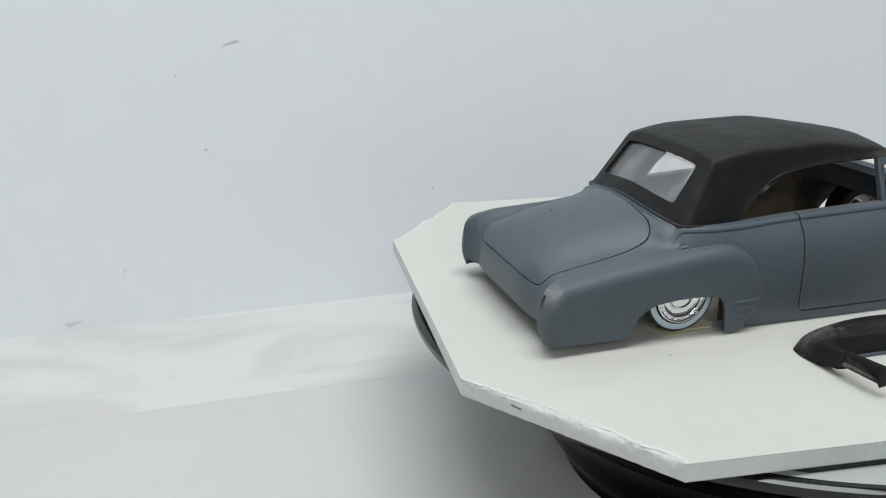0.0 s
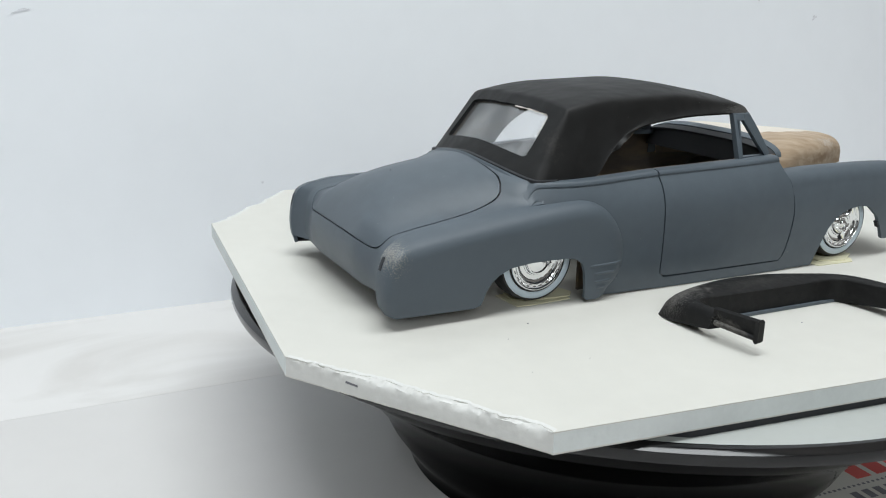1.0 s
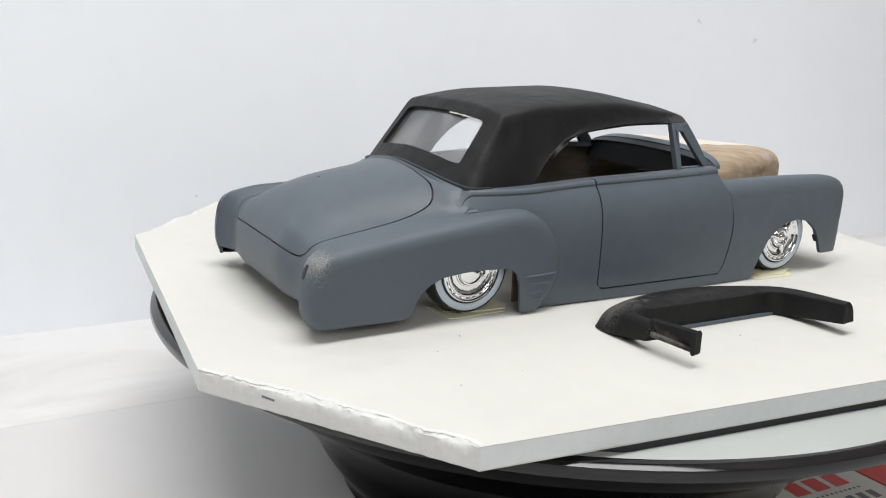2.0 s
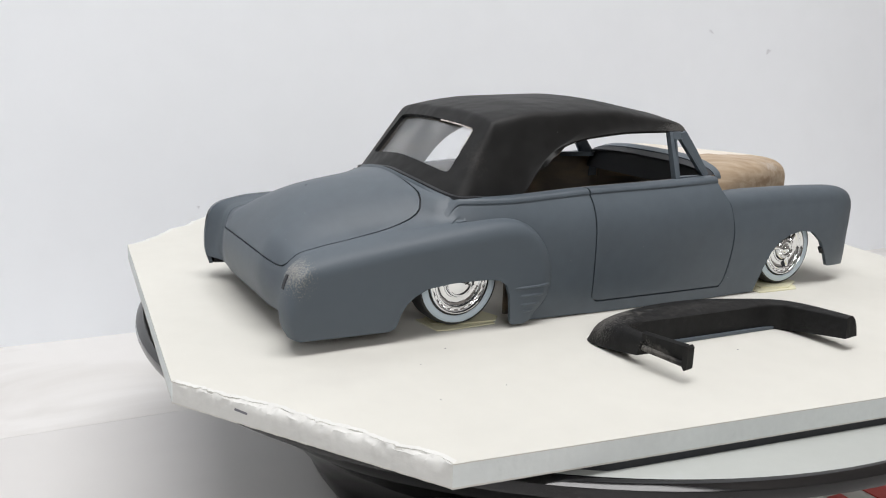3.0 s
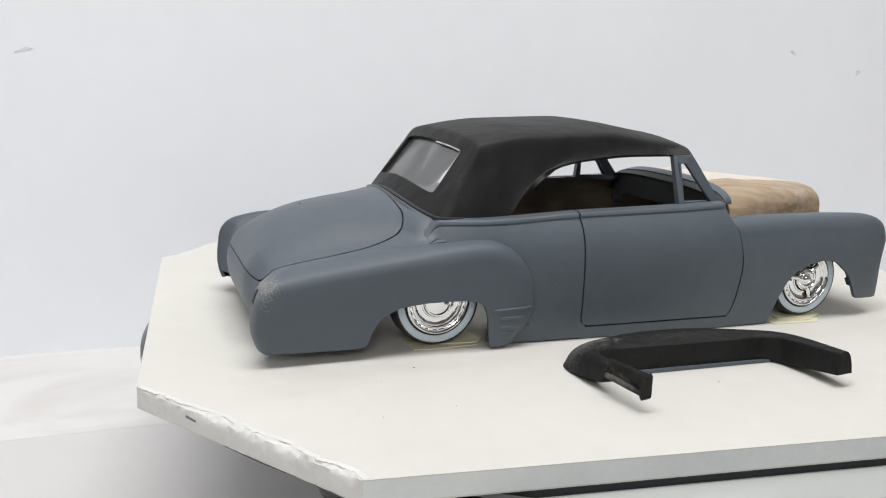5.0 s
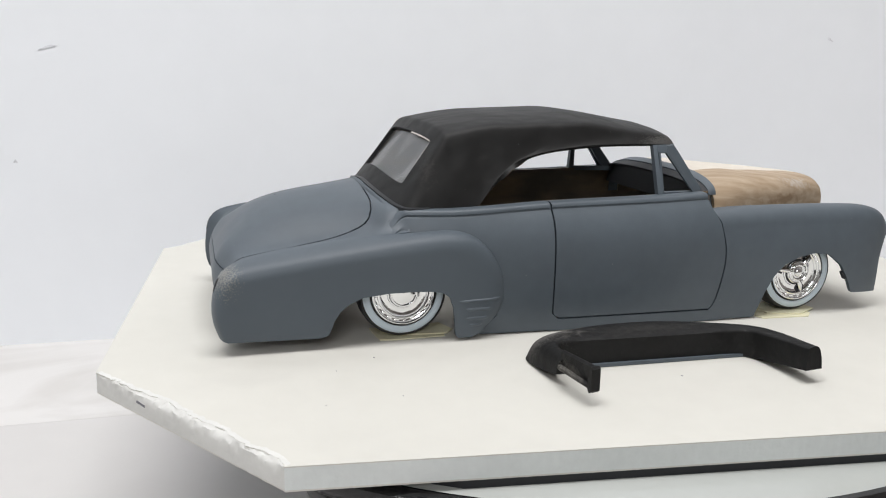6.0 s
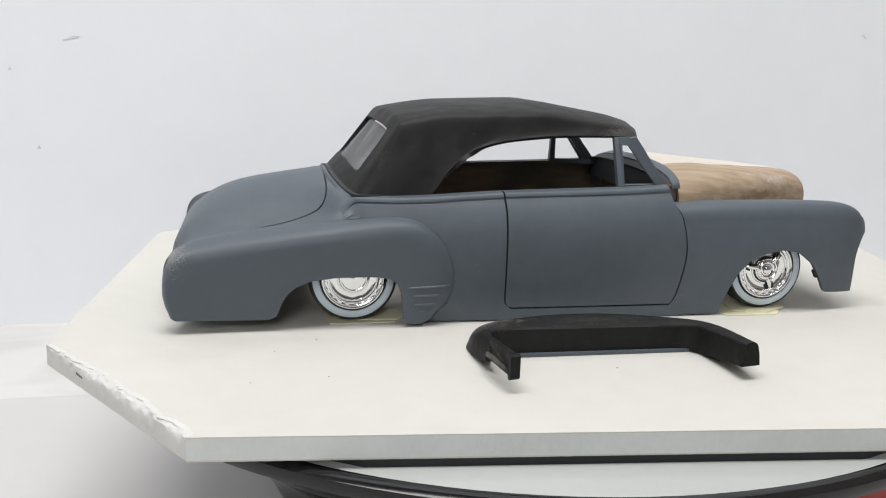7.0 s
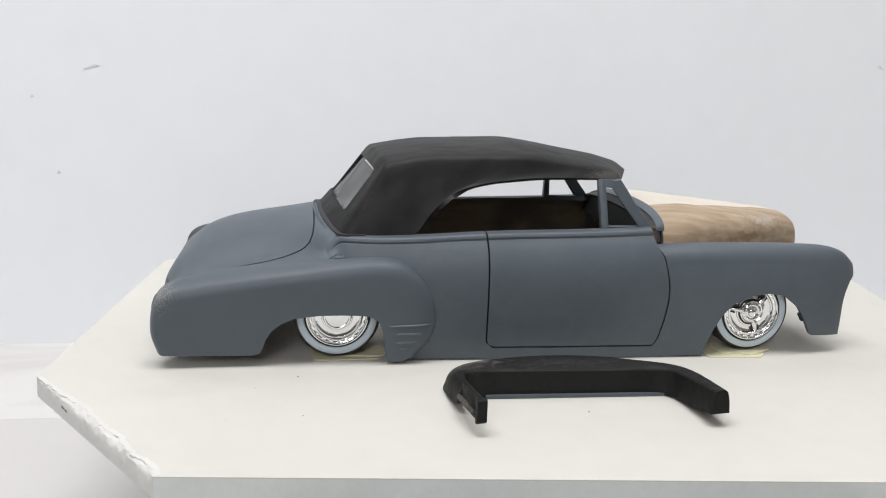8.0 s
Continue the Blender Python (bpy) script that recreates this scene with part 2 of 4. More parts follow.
def curve(keys, x):
    """A smooth curve through (x, value) keys, level past the ends."""
    ks, vs = [k for k, _ in keys], [v for _, v in keys]
    if x <= ks[0]:
        return vs[0]
    if x >= ks[-1]:
        return vs[-1]
    i = max(n for n in range(len(ks) - 1) if ks[n] <= x)
    slope = [(vs[n + 1] - vs[n]) / (ks[n + 1] - ks[n]) for n in range(len(ks) - 1)]

    def tangent(n):
        if n == 0 or n == len(ks) - 1:
            return slope[min(n, len(slope) - 1)]
        a, b = slope[n - 1], slope[n]
        return 0.0 if a * b <= 0 else 2 * a * b / (a + b)

    h = ks[i + 1] - ks[i]
    t = (x - ks[i]) / h
    return (vs[i] * (1 + 2 * t) * (1 - t) ** 2 + h * tangent(i) * t * (1 - t) ** 2
            + vs[i + 1] * t * t * (3 - 2 * t) + h * tangent(i + 1) * t * t * (t - 1))


def along(path, n):
    """n points at even steps along a polyline of any dimension."""
    p = np.array(path, float)
    d = np.r_[0, np.cumsum(np.linalg.norm(np.diff(p, axis=0), axis=1))]
    s = np.linspace(0, d[-1], n)
    return np.stack([np.interp(s, d, p[:, c]) for c in range(p.shape[1])], 1)


def rounded(path, turns=2):
    """Corner cutting of an open polyline."""
    p = [np.array(q, float) for q in path]
    for _ in range(turns):
        out = [p[0]]
        for a, b in zip(p, p[1:]):
            out += [a * 0.75 + b * 0.25, a * 0.25 + b * 0.75]
        p = out + [p[-1]]
    return p


def grid_faces(n, m, keep=None):
    return [(i * m + j, (i + 1) * m + j, (i + 1) * m + j + 1, i * m + j + 1)
            for i in range(n - 1) for j in range(m - 1) if keep is None or keep(i, j)]


def make(name, verts, faces, mat, parent=None, label="", sharp=35):
    me = bpy.data.meshes.new(name)
    me.from_pydata([tuple(float(c) * K for c in v) for v in verts], [], faces)
    me.materials.append(mat)
    me.shade_smooth()
    me.set_sharp_from_angle(angle=radians(sharp))
    ob = new(name, me)
    if parent is not None:
        ob.parent = parent
    if label:
        tagged(ob, label)
    return ob


def shell(name, P, thick, out, mat, parent=None, label="", keep=None, sharp=35, inside=None):
    """A sheet of given thickness from a grid of points; out: the way that its outer side faces."""
    P = np.array(P, float)
    n, m = P.shape[:2]
    V = P.reshape(-1, 3)
    faces = grid_faces(n, m, keep)
    tri = np.array(faces)
    fn = np.cross(V[tri[:, 2]] - V[tri[:, 0]], V[tri[:, 3]] - V[tri[:, 1]])
    if (fn @ np.array(out, float)).sum() < 0:
        faces = [f[::-1] for f in faces]
        fn = -fn
    vn = np.zeros_like(V)
    for c in range(4):
        np.add.at(vn, tri[:, c], fn)
    vn /= np.linalg.norm(vn, axis=1, keepdims=True) + 1e-12
    N = len(V)
    allv = np.concatenate([V, V - vn * thick])
    count = {}
    for f in faces:
        for a, b in zip(f, f[1:] + f[:1]):
            count[(a, b)] = 1
    rim = [(b, a, a + N, b + N) for a, b in count if (b, a) not in count]
    inner = [tuple(v + N for v in f[::-1]) for f in faces]
    used = sorted({v for f in faces for v in f} | {v for f in inner for v in f})
    at = {v: k for k, v in enumerate(used)}
    faces = [tuple(at[v] for v in f) for f in faces + inner + rim]
    ob = make(name, allv[used], faces, mat, parent, label, sharp)
    if inside:
        ob.data.materials.append(inside)
        for k in range(len(inner), 2 * len(inner)):
            ob.data.polygons[k].material_index = 1
    return ob


def sweep(name, path, ring, mat, parent=None, label=""):
    """A closed ring of (outward, up) offsets carried along a path; outward is to the right of the way it runs."""
    p = np.array(path, float)
    verts, n, m = [], len(p), len(ring)
    for k in range(n):
        t = p[min(k + 1, n - 1)] - p[max(k - 1, 0)]
        side = np.array((t[1], -t[0], 0.0))
        side /= np.linalg.norm(side) + 1e-9
        verts += [p[k] + side * a + np.array((0, 0, b)) for a, b in ring]
    faces = [(k * m + j, k * m + (j + 1) % m, (k + 1) * m + (j + 1) % m, (k + 1) * m + j) for k in range(n - 1) for j in range(m)]
    faces += [tuple(range(m - 1, -1, -1)), tuple(range((n - 1) * m, n * m))]
    return make(name, verts, faces, mat, parent, label)


def mirrored(P, s):
    Q = np.array(P, float)
    Q[..., 1] *= -s
    return Q


def lathe(name, profile, mat, parent=None, label="", centre=(0, 0, 0), axis="z", steps=48, sharp=35):
    """A turned shape from (radius, height) pairs."""
    verts, faces, m = [], [], len(profile)
    for i in range(steps):
        a = 2 * math.pi * i / steps
        for r, h in profile:
            p = (r * math.cos(a), r * math.sin(a), h) if axis == "z" else (r * math.cos(a), h, r * math.sin(a))
            verts.append([p[c] + centre[c] for c in range(3)])
    for i in range(steps):
        k = (i + 1) % steps
        for j in range(m - 1):
            f = (i * m + j, k * m + j, k * m + j + 1, i * m + j + 1)
            faces.append(f if axis == "z" else f[::-1])
    return make(name, verts, faces, mat, parent, label, sharp)


def prism(name, outline, z0, z1, mat, parent=None, label=""):
    n = len(outline)
    verts = [(x, y, z) for z in (z0, z1) for x, y in outline]
    faces = [tuple(range(n - 1, -1, -1)), tuple(range(n, 2 * n))]
    faces += [(i, (i + 1) % n, n + (i + 1) % n, n + i) for i in range(n)]
    return make(name, verts, faces, mat, parent, label)


def box(name, lo, hi, mat, parent=None, label=""):
    return prism(name, [(lo[0], lo[1]), (hi[0], lo[1]), (hi[0], hi[1]), (lo[0], hi[1])], lo[2], hi[2], mat, parent, label)


def thing(name, label, category, group=""):
    return tagged(new(name), label, category, group)


def bar(name, ends, wide, deep, mat, parent, side=(0, 1, 0), label=""):
    """A straight bar between two points; wide across, deep along side."""
    a, b = (Vector(e) for e in ends)
    d = (b - a).normalized()
    s = Vector(side)
    s = (s - d * s.dot(d)).normalized()
    w = d.cross(s)
    verts = [p + w * wide / 2 * i + s * deep / 2 * j for p in (a, b) for i, j in ((-1, -1), (1, -1), (1, 1), (-1, 1))]
    faces = [(0, 1, 2, 3), (7, 6, 5, 4), (0, 4, 5, 1), (1, 5, 6, 2), (2, 6, 7, 3), (3, 7, 4, 0)]
    return make(name, verts, faces, mat, parent, label)


# ---- the room ----
COUNTER_Z, WALL_Y, LEAN = -1.71, 4.95, 0.08


def wall_y(z):
    return WALL_Y + LEAN * (z - COUNTER_Z)


LEFT, RIGHT, FRONT, CEILING, FLOOR = -45.0, 14.2, -50.0, 35.0, -24.0
top_y = wall_y(CEILING)
back = make("wall_back", [(LEFT, wall_y(FLOOR), FLOOR), (RIGHT, wall_y(FLOOR), FLOOR), (RIGHT, top_y, CEILING), (LEFT, top_y, CEILING),
                          (LEFT, top_y + 2, FLOOR), (RIGHT, top_y + 2, FLOOR), (RIGHT, top_y + 2, CEILING), (LEFT, top_y + 2, CEILING)],
            [(0, 1, 2, 3), (7, 6, 5, 4), (0, 4, 5, 1), (1, 5, 6, 2), (2, 6, 7, 3), (3, 7, 4, 0)], WALL)
tagged(back, "smooth white painted wall behind the worktop with small marks", "wall", kind="structure")
# Unseen walls added to close the room and shape its bounced light.
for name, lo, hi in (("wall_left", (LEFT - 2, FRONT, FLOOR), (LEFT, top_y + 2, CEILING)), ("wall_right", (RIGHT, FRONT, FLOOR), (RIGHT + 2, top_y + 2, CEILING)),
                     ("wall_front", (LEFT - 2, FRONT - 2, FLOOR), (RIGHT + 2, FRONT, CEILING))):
    tagged(box(name, lo, hi, ROOM if name == "wall_left" else BOUNCE_CUT), "plain unseen wall added round the workroom", "wall", kind="structure")
tagged(box("ceiling", (LEFT - 2, FRONT - 2, CEILING), (RIGHT + 2, top_y + 2, CEILING + 2), ROOM), "plain white ceiling above the worktop", "ceiling", kind="structure")
tagged(box("floor", (LEFT - 2, FRONT - 2, FLOOR - 2), (RIGHT + 2, top_y + 2, FLOOR), FLOOR_GREY), "plain grey floor of the workroom", "floor", kind="structure")
counter = box("worktop", (LEFT, -10.5, COUNTER_Z - 1.0), (RIGHT, WALL_Y, COUNTER_Z), LAMINATE)
tagged(counter, "plain pale laminate worktop below the white wall", "worktop", kind="structure")

ledge = box("ledge", (LEFT, 2.48, COUNTER_Z), (RIGHT, WALL_Y, COUNTER_Z + 0.0015), MARBLE)
tagged(ledge, "narrow marbled laminate ledge along the foot of the white wall", "ledge", kind="structure")

# Small scuffs and specks on the wall.
for x, z, w, h, turn in ((-2.75, 1.75, 0.11, 0.018, 15), (-3.45, 1.37, 0.024, 0.022, 0), (-3.17, 0.45, 0.024, 0.024, 0), (-0.23, -0.27, 0.018, 0.018, 0), (-4.3, -1.0, 0.02, 0.03, 40),
                         (9.2, 1.83, 0.07, 0.035, 30), (-5.0, -1.62, 0.12, 0.03, 10), (-4.33, -1.06, 0.014, 0.02, 0), (7.9, 2.1, 0.06, 0.02, -30)):
    n = 14
    verts = []
    for k in range(n):
        a = 2 * math.pi * k / n
        r = 0.8 + 0.3 * math.sin(3 * a + x)
        u, v = w * r * math.cos(a), h * r * math.sin(a)
        c, s = math.cos(radians(turn)), math.sin(radians(turn))
        zz = z + s * u + c * v
        verts.append((x + c * u - s * v, wall_y(zz) - 0.006, zz))
    verts += [(vx, vy + 0.004, vz) for vx, vy, vz in verts]
    make("scuff_mark", verts, [tuple(range(n))] + [(k, k + n, (k + 1) % n + n, (k + 1) % n) for k in range(n)], WALL_SCUFF, back)

# ---- the board and its stand ----
board = thing("foam_board", "white foam board with torn cut corners, lying on a round stand", "board")
OUTLINE = [(-0.885, -2.44), (4.05, -2.95), (4.62, -0.75), (5.09, 1.24), (4.3, 2.75), (-0.49, 3.29), (-1.485, 2.13), (-1.77, -1.067)]


def edge_points(outline, step=0.05):
    """The outline in short steps, each point with the index of its side."""
    pts = []
    for k, (a, b) in enumerate(zip(outline, outline[1:] + outline[:1])):
        n = max(2, int(math.dist(a, b) / step))
        pts += [((a[0] + (b[0] - a[0]) * i / n, a[1] + (b[1] - a[1]) * i / n), k, i / n) for i in range(n)]
    return pts


def tear(u, seed):
    """How far a rough corner's top paper is torn back at a share u of its length."""
    wide = 0.012 + 0.075 * max(0.0, 0.35 + noise.noise((u * 4.3, seed, 7))) * min(1, max(0, (u - 0.12) / 0.25))
    ends = min(1, 14 * u + 0.1, 14 * (1 - u) + 0.1)
    return max(0.006, ends * (wide + 0.016 * noise.noise((u * 21, seed, 1)) + 0.009 * noise.noise((u * 70, seed, 2))))


def torn(outline, inset, plain=0.001, step=0.012):
    """An outline whose cut corners are ragged; inset: how far in they lie at a share of the side."""
    rng = random.Random(4)
    out = []
    for (x, y), k, f in edge_points(outline, step):
        a, b = np.array(outline[k]), np.array(outline[(k + 1) % len(outline)])
        d = (b - a) / np.linalg.norm(b - a)
        w = inset(k, f) if k in (5, 7) else plain * rng.uniform(-1, 1)
        out.append((x - d[1] * w, y + d[0] * w))
    return out


SEED = {7: 3.0, 5: 8.0}
prism("top_sheet", torn(OUTLINE, lambda k, f: tear(f, SEED[k])), -0.006, 0.0, PAPER, board)
prism("foam_core", torn(OUTLINE, lambda k, f: 0.13 * min(1, 9 * f, 9 * (1 - f)) + 0.012), -0.112, -0.0062, FOAM, board)
prism("bottom_sheet", torn(OUTLINE, lambda k, f: 0.004 + 0.004 * noise.noise((f * 30, k, 0))), -0.12, -0.1122, PAPER, board)


def torn_edge(k):
    """Crushed foam left bare along a roughly cut corner, under the torn top paper."""
    a, b = np.array(OUTLINE[k]), np.array(OUTLINE[(k + 1) % len(OUTLINE)])
    d = (b - a) / np.linalg.norm(b - a)
    inward = np.array((-d[1], d[0]))
    rows, seed = [], SEED[k]
    for u in np.linspace(0, 1, 260):
        q = a + (b - a) * u
        w = tear(u, seed)
        row = []
        curl = max(0.0, 0.5 + noise.noise((u * 11, seed, 3)) + 0.5 * noise.noise((u * 37, seed, 4))) * min(1, 12 * u, 12 * (1 - u)) * max(0.0, min(1.0, 0.45 + 2.2 * noise.noise((u * 6, seed, 9))))
        for inset, z in ((0.04, -0.002), (0.028, 0.0005), (0.017, 0.001 + 0.0025 * curl), (0.007, 0.001 + 0.005 * curl), (0.0, 0.0005 + 0.0025 * curl)):
            o = w + inset + 0.008 * noise.noise((u * 50, inset * 30, seed))
            row.append((*(q + inward * o), z))
        for n, (share, z) in enumerate(((0.92, -0.001), (0.74, -0.004), (0.52, -0.009), (0.3, -0.015), (0.1, -0.026), (0.0, -0.044), (0.0, -0.07), (0.0, -0.09), (0.0, -0.112))):
            crumple = 0.01 * noise.noise((u * 30, n * 0.5, seed)) + 0.003 * noise.noise((u * 110, n * 1.3, seed))
            lift = (0.009 * noise.noise((u * 20, n * 0.5, seed + 5)) + 0.003 * noise.noise((u * 90, n, seed))) if n < 6 else 0.0
            row.append((*(q + inward * (w * share + 0.004 + (crumple * (0.4 if n > 4 else 1) if 0 < n < 8 else 0))), min(z + lift, 0.001)))
        rows.append(row)
    shell("torn_edge", rows, 0.006, tuple(-inward) + (0.7,), TORN, board, "crushed bare foam along the torn paper", sharp=40)


torn_edge(7)
torn_edge(5)
# a dark slit where the foam has split
bar("split", ((-1.53, -1.409, -0.05), (-1.487, -1.475, -0.056)), 0.012, 0.03, SCUFF, board)
for x, y, r in ((-0.23, -1.15, 0.006), (-0.48, -1.33, 0.003), (-0.61, -1.81, 0.003), (-0.2, -1.77, 0.003), (1.41, -1.83, 0.006)):
    lathe("speck", [(r, 0.001), (r * 0.9, 0.003), (0, 0.004)], SCUFF, board, centre=(x, y, 0), steps=7)

DISC_AT = (1.40, 0.05, -0.017)
stand = thing("turntable", "round glossy black stand with a pale disc on top", "turntable")
lathe("disc", [(0, -0.15), (3.04, -0.15), (3.06, -0.16), (3.06, -0.19), (0, -0.19)], DISC, stand, centre=DISC_AT, steps=128)
lathe("rim", [(3.04, -0.14), (3.07, -0.132), (3.1, -0.138), (3.125, -0.155), (3.13, -0.185), (3.115, -0.222), (3.06, -0.235), (3.0, -0.237), (3.0, -0.2)], RIM_BLACK, stand, centre=DISC_AT, steps=128)
lathe("bowl", [(3.0, -0.236), (2.93, -0.3), (2.77, -0.45), (2.57, -0.6), (2.38, -0.75), (2.22, -0.9), (2.09, -1.05), (1.98, -1.2), (1.91, -1.35), (1.81, -1.5), (1.74, -1.6), (1.72, -1.69), (0, -1.69)], BLACK, stand, centre=DISC_AT, steps=128)
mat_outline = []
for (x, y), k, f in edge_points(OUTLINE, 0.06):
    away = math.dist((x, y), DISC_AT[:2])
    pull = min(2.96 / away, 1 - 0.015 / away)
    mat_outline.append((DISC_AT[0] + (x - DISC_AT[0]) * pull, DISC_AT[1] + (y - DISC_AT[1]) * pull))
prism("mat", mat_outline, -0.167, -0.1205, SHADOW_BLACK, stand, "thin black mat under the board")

# ---- the printed sheet under the stand ----
sheet = thing("printed_sheet", "white printed sheet with red and grey lettering on the worktop", "paper")
SHEET = Matrix.Translation((3.3, -1.43, COUNTER_Z)) @ Matrix.Rotation(radians(-3), 4, "Z")


def on_sheet(name, lo, hi, z0, z1, mat):
    pts = [SHEET @ Vector((x, y, 0)) for x, y in ((lo[0], lo[1]), (hi[0], lo[1]), (hi[0], hi[1]), (lo[0], hi[1]))]
    return prism(name, [(p.x, p.y) for p in pts], COUNTER_Z + z0, COUNTER_Z + z1, mat, sheet)


on_sheet("paper", (-1.6, -0.7), (0.31, 0.5), 0.002, 0.006, PAPER)
for k in range(3):
    on_sheet("red_bar", (-0.46 + 0.22 * k, 0.02), (-0.3 + 0.22 * k, 0.2), 0.006, 0.008, RED)
for k in range(22):
    on_sheet("dot", (-0.95 + 0.052 * k, -0.06), (-0.926 + 0.052 * k, -0.038), 0.006, 0.008, SCUFF)
for k in range(8):
    on_sheet("grey_bar", (-0.7 + 0.12 * k, -0.23), (-0.63 + 0.12 * k, -0.12), 0.006, 0.008, SCUFF)
card = prism("red_card", [(3.68, -1.75), (4.7, -1.7), (4.75, 0.0), (3.66, -0.1)], COUNTER_Z + 0.001, COUNTER_Z + 0.012, RED)
tagged(card, "small red card lying on the pale worktop", "card")

# ---- the car ----
car = thing("model_car", "grey primed scale model convertible standing on a white board", "model car")
BELT = [(-0.3, 0.75), (0.03, 0.805), (0.39, 0.811), (1.02, 0.842), (1.76, 0.863), (2.3, 0.885)]
WIDE = [(-0.3, 0.85), (0.3, 0.905), (1.0, 0.928), (1.6, 0.938), (2.2, 0.942), (2.7, 0.942), (3.1, 0.932), (3.35, 0.91), (3.5, 0.88), (3.6, 0.84), (3.69, 0.77)]
CREST = [(2.1, 0.755), (2.5, 0.775), (2.95, 0.776), (3.3, 0.768), (3.46, 0.755), (3.57, 0.73), (3.68, 0.66)]
GAP = 0.006


def side_y(x, z):
    y = curve(WIDE, x)
    if z < 0.3:
        y -= 0.03 * (1 - z / 0.3) ** 2
    if z > 0.40:
        y -= (y - 0.834) * min(1.1, (z - 0.40) / (curve(BELT, x) - 0.455)) ** 2.4
    return y


def belt_y(x):
    """The belt's outer edge, which curves in behind the door towards the foot of the top."""
    return curve([(-0.1, 0.7), (0.0, 0.74), (0.1, 0.778), (0.22, 0.806), (0.38, 0.822), (0.5, 0.825)], x)


def section(x, bottom, n):
    """Half a cross-section through door or quarter panel, from its bottom edge to the belt."""
    top, yb = curve(BELT, x), belt_y(x)
    wide = curve(WIDE, x)
    power = curve([(0.0, 1.5), (0.45, 2.9), (1.0, 3.3)], x)
    pts = []
    for z in np.linspace(bottom, top - 0.055, 26):
        y = side_y(x, min(z, 0.4))
        if z > 0.4:
            y = wide - (wide - yb - 0.009) * min(1.0, (z - 0.4) / (top - 0.455)) ** power
        pts.append((y, z))
    y, z = pts[-1]
    pts += [(yb + 0.006, top - 0.049), (yb, top - 0.044), (yb, top - 0.038), (yb + 0.006, top - 0.033), (yb + 0.001, top - 0.015), (yb - 0.013, top - 0.004), (yb - 0.035, top), (yb - 0.08, top)]
    return along(pts, n)


DOOR_BACK = [(0.097, 1.05), (0.1, 1.03), (0.112, 1.012), (0.135, 1.002), (0.165, 1.0), (0.73, 1.002), (0.9, 0.986)]
DOOR_FRONT = [(0.093, 2.135), (0.102, 2.15), (0.185, 2.183), (0.455, 2.228), (0.68, 2.195), (0.79, 2.145), (0.9, 2.12)]


def door_panel(s):
    P = []
    for u in np.linspace(0, 1, 40):
        x = 1.0 + u * 1.17
        P.append([(curve(DOOR_BACK, z) * (1 - u) + curve(DOOR_FRONT, z) * u, y, z) for y, z in section(x, 0.096, 60)])
    return shell("door", mirrored(P, s), 0.03, (0, -s, 0), PRIMER, car, inside=INSIDE)


def quarter_panel(s):
    """Side behind the door; its belt grows out of the deck's shoulder behind the top."""
    P = []
    for u in np.linspace(0, 1, 100):
        x = -0.1 + u * 1.11
        p = max(START_P, next((i for i, q in enumerate(DECK_LINE) if q[0] < x), 0) / 299)
        shoulder = [deck_point(p, q)[1:] for q in np.linspace(1, 0.885, 12)]
        shoulder = along([(shoulder[0][0], 0.5)] + shoulder, 56)
        w = min(1, max(0, (x + 0.06) / 0.12))
        w = w * w * (3 - 2 * w)
        lift = curve([(-0.1, -0.006), (0.0, 0.002), (0.06, 0.003), (0.3, 0.0)], x)
        low = curve([(0.3, 0.42), (0.36, 0.42), (0.5, 0.012), (0.6, 0.012)], x)
        upper = section(x, 0.5, 56) * w + shoulder * (1 - w) + (lift, lift)
        y0 = upper[0][0]
        lower = [(side_y(x, z) + (y0 - side_y(x, 0.5)), z) for z in np.linspace(low, 0.5, 14)[:-1]]
        P.append([(-0.1 + u * (curve(DOOR_BACK, z) - 2 * GAP + 0.1), y, z) for y, z in lower + [tuple(q) for q in upper]])
    return shell("quarter_panel", mirrored(P, s), 0.03, (0, -s, 0), PRIMER, car, inside=INSIDE)


def sill(s):
    P = [[(x, side_y(x, z), z) for z in (0.006, 0.03, 0.06, 0.096 - 2 * GAP)] for x in np.linspace(0.98, 2.24, 20)]
    return shell("sill", mirrored(P, s), 0.03, (0, -s, 0), PRIMER, car, inside=INSIDE)


def stations(keys, n):
    k = np.linspace(0, len(keys) - 1, n)
    return [np.interp(k, range(len(keys)), [p[c] for p in keys]) for c in range(len(keys[0]))]


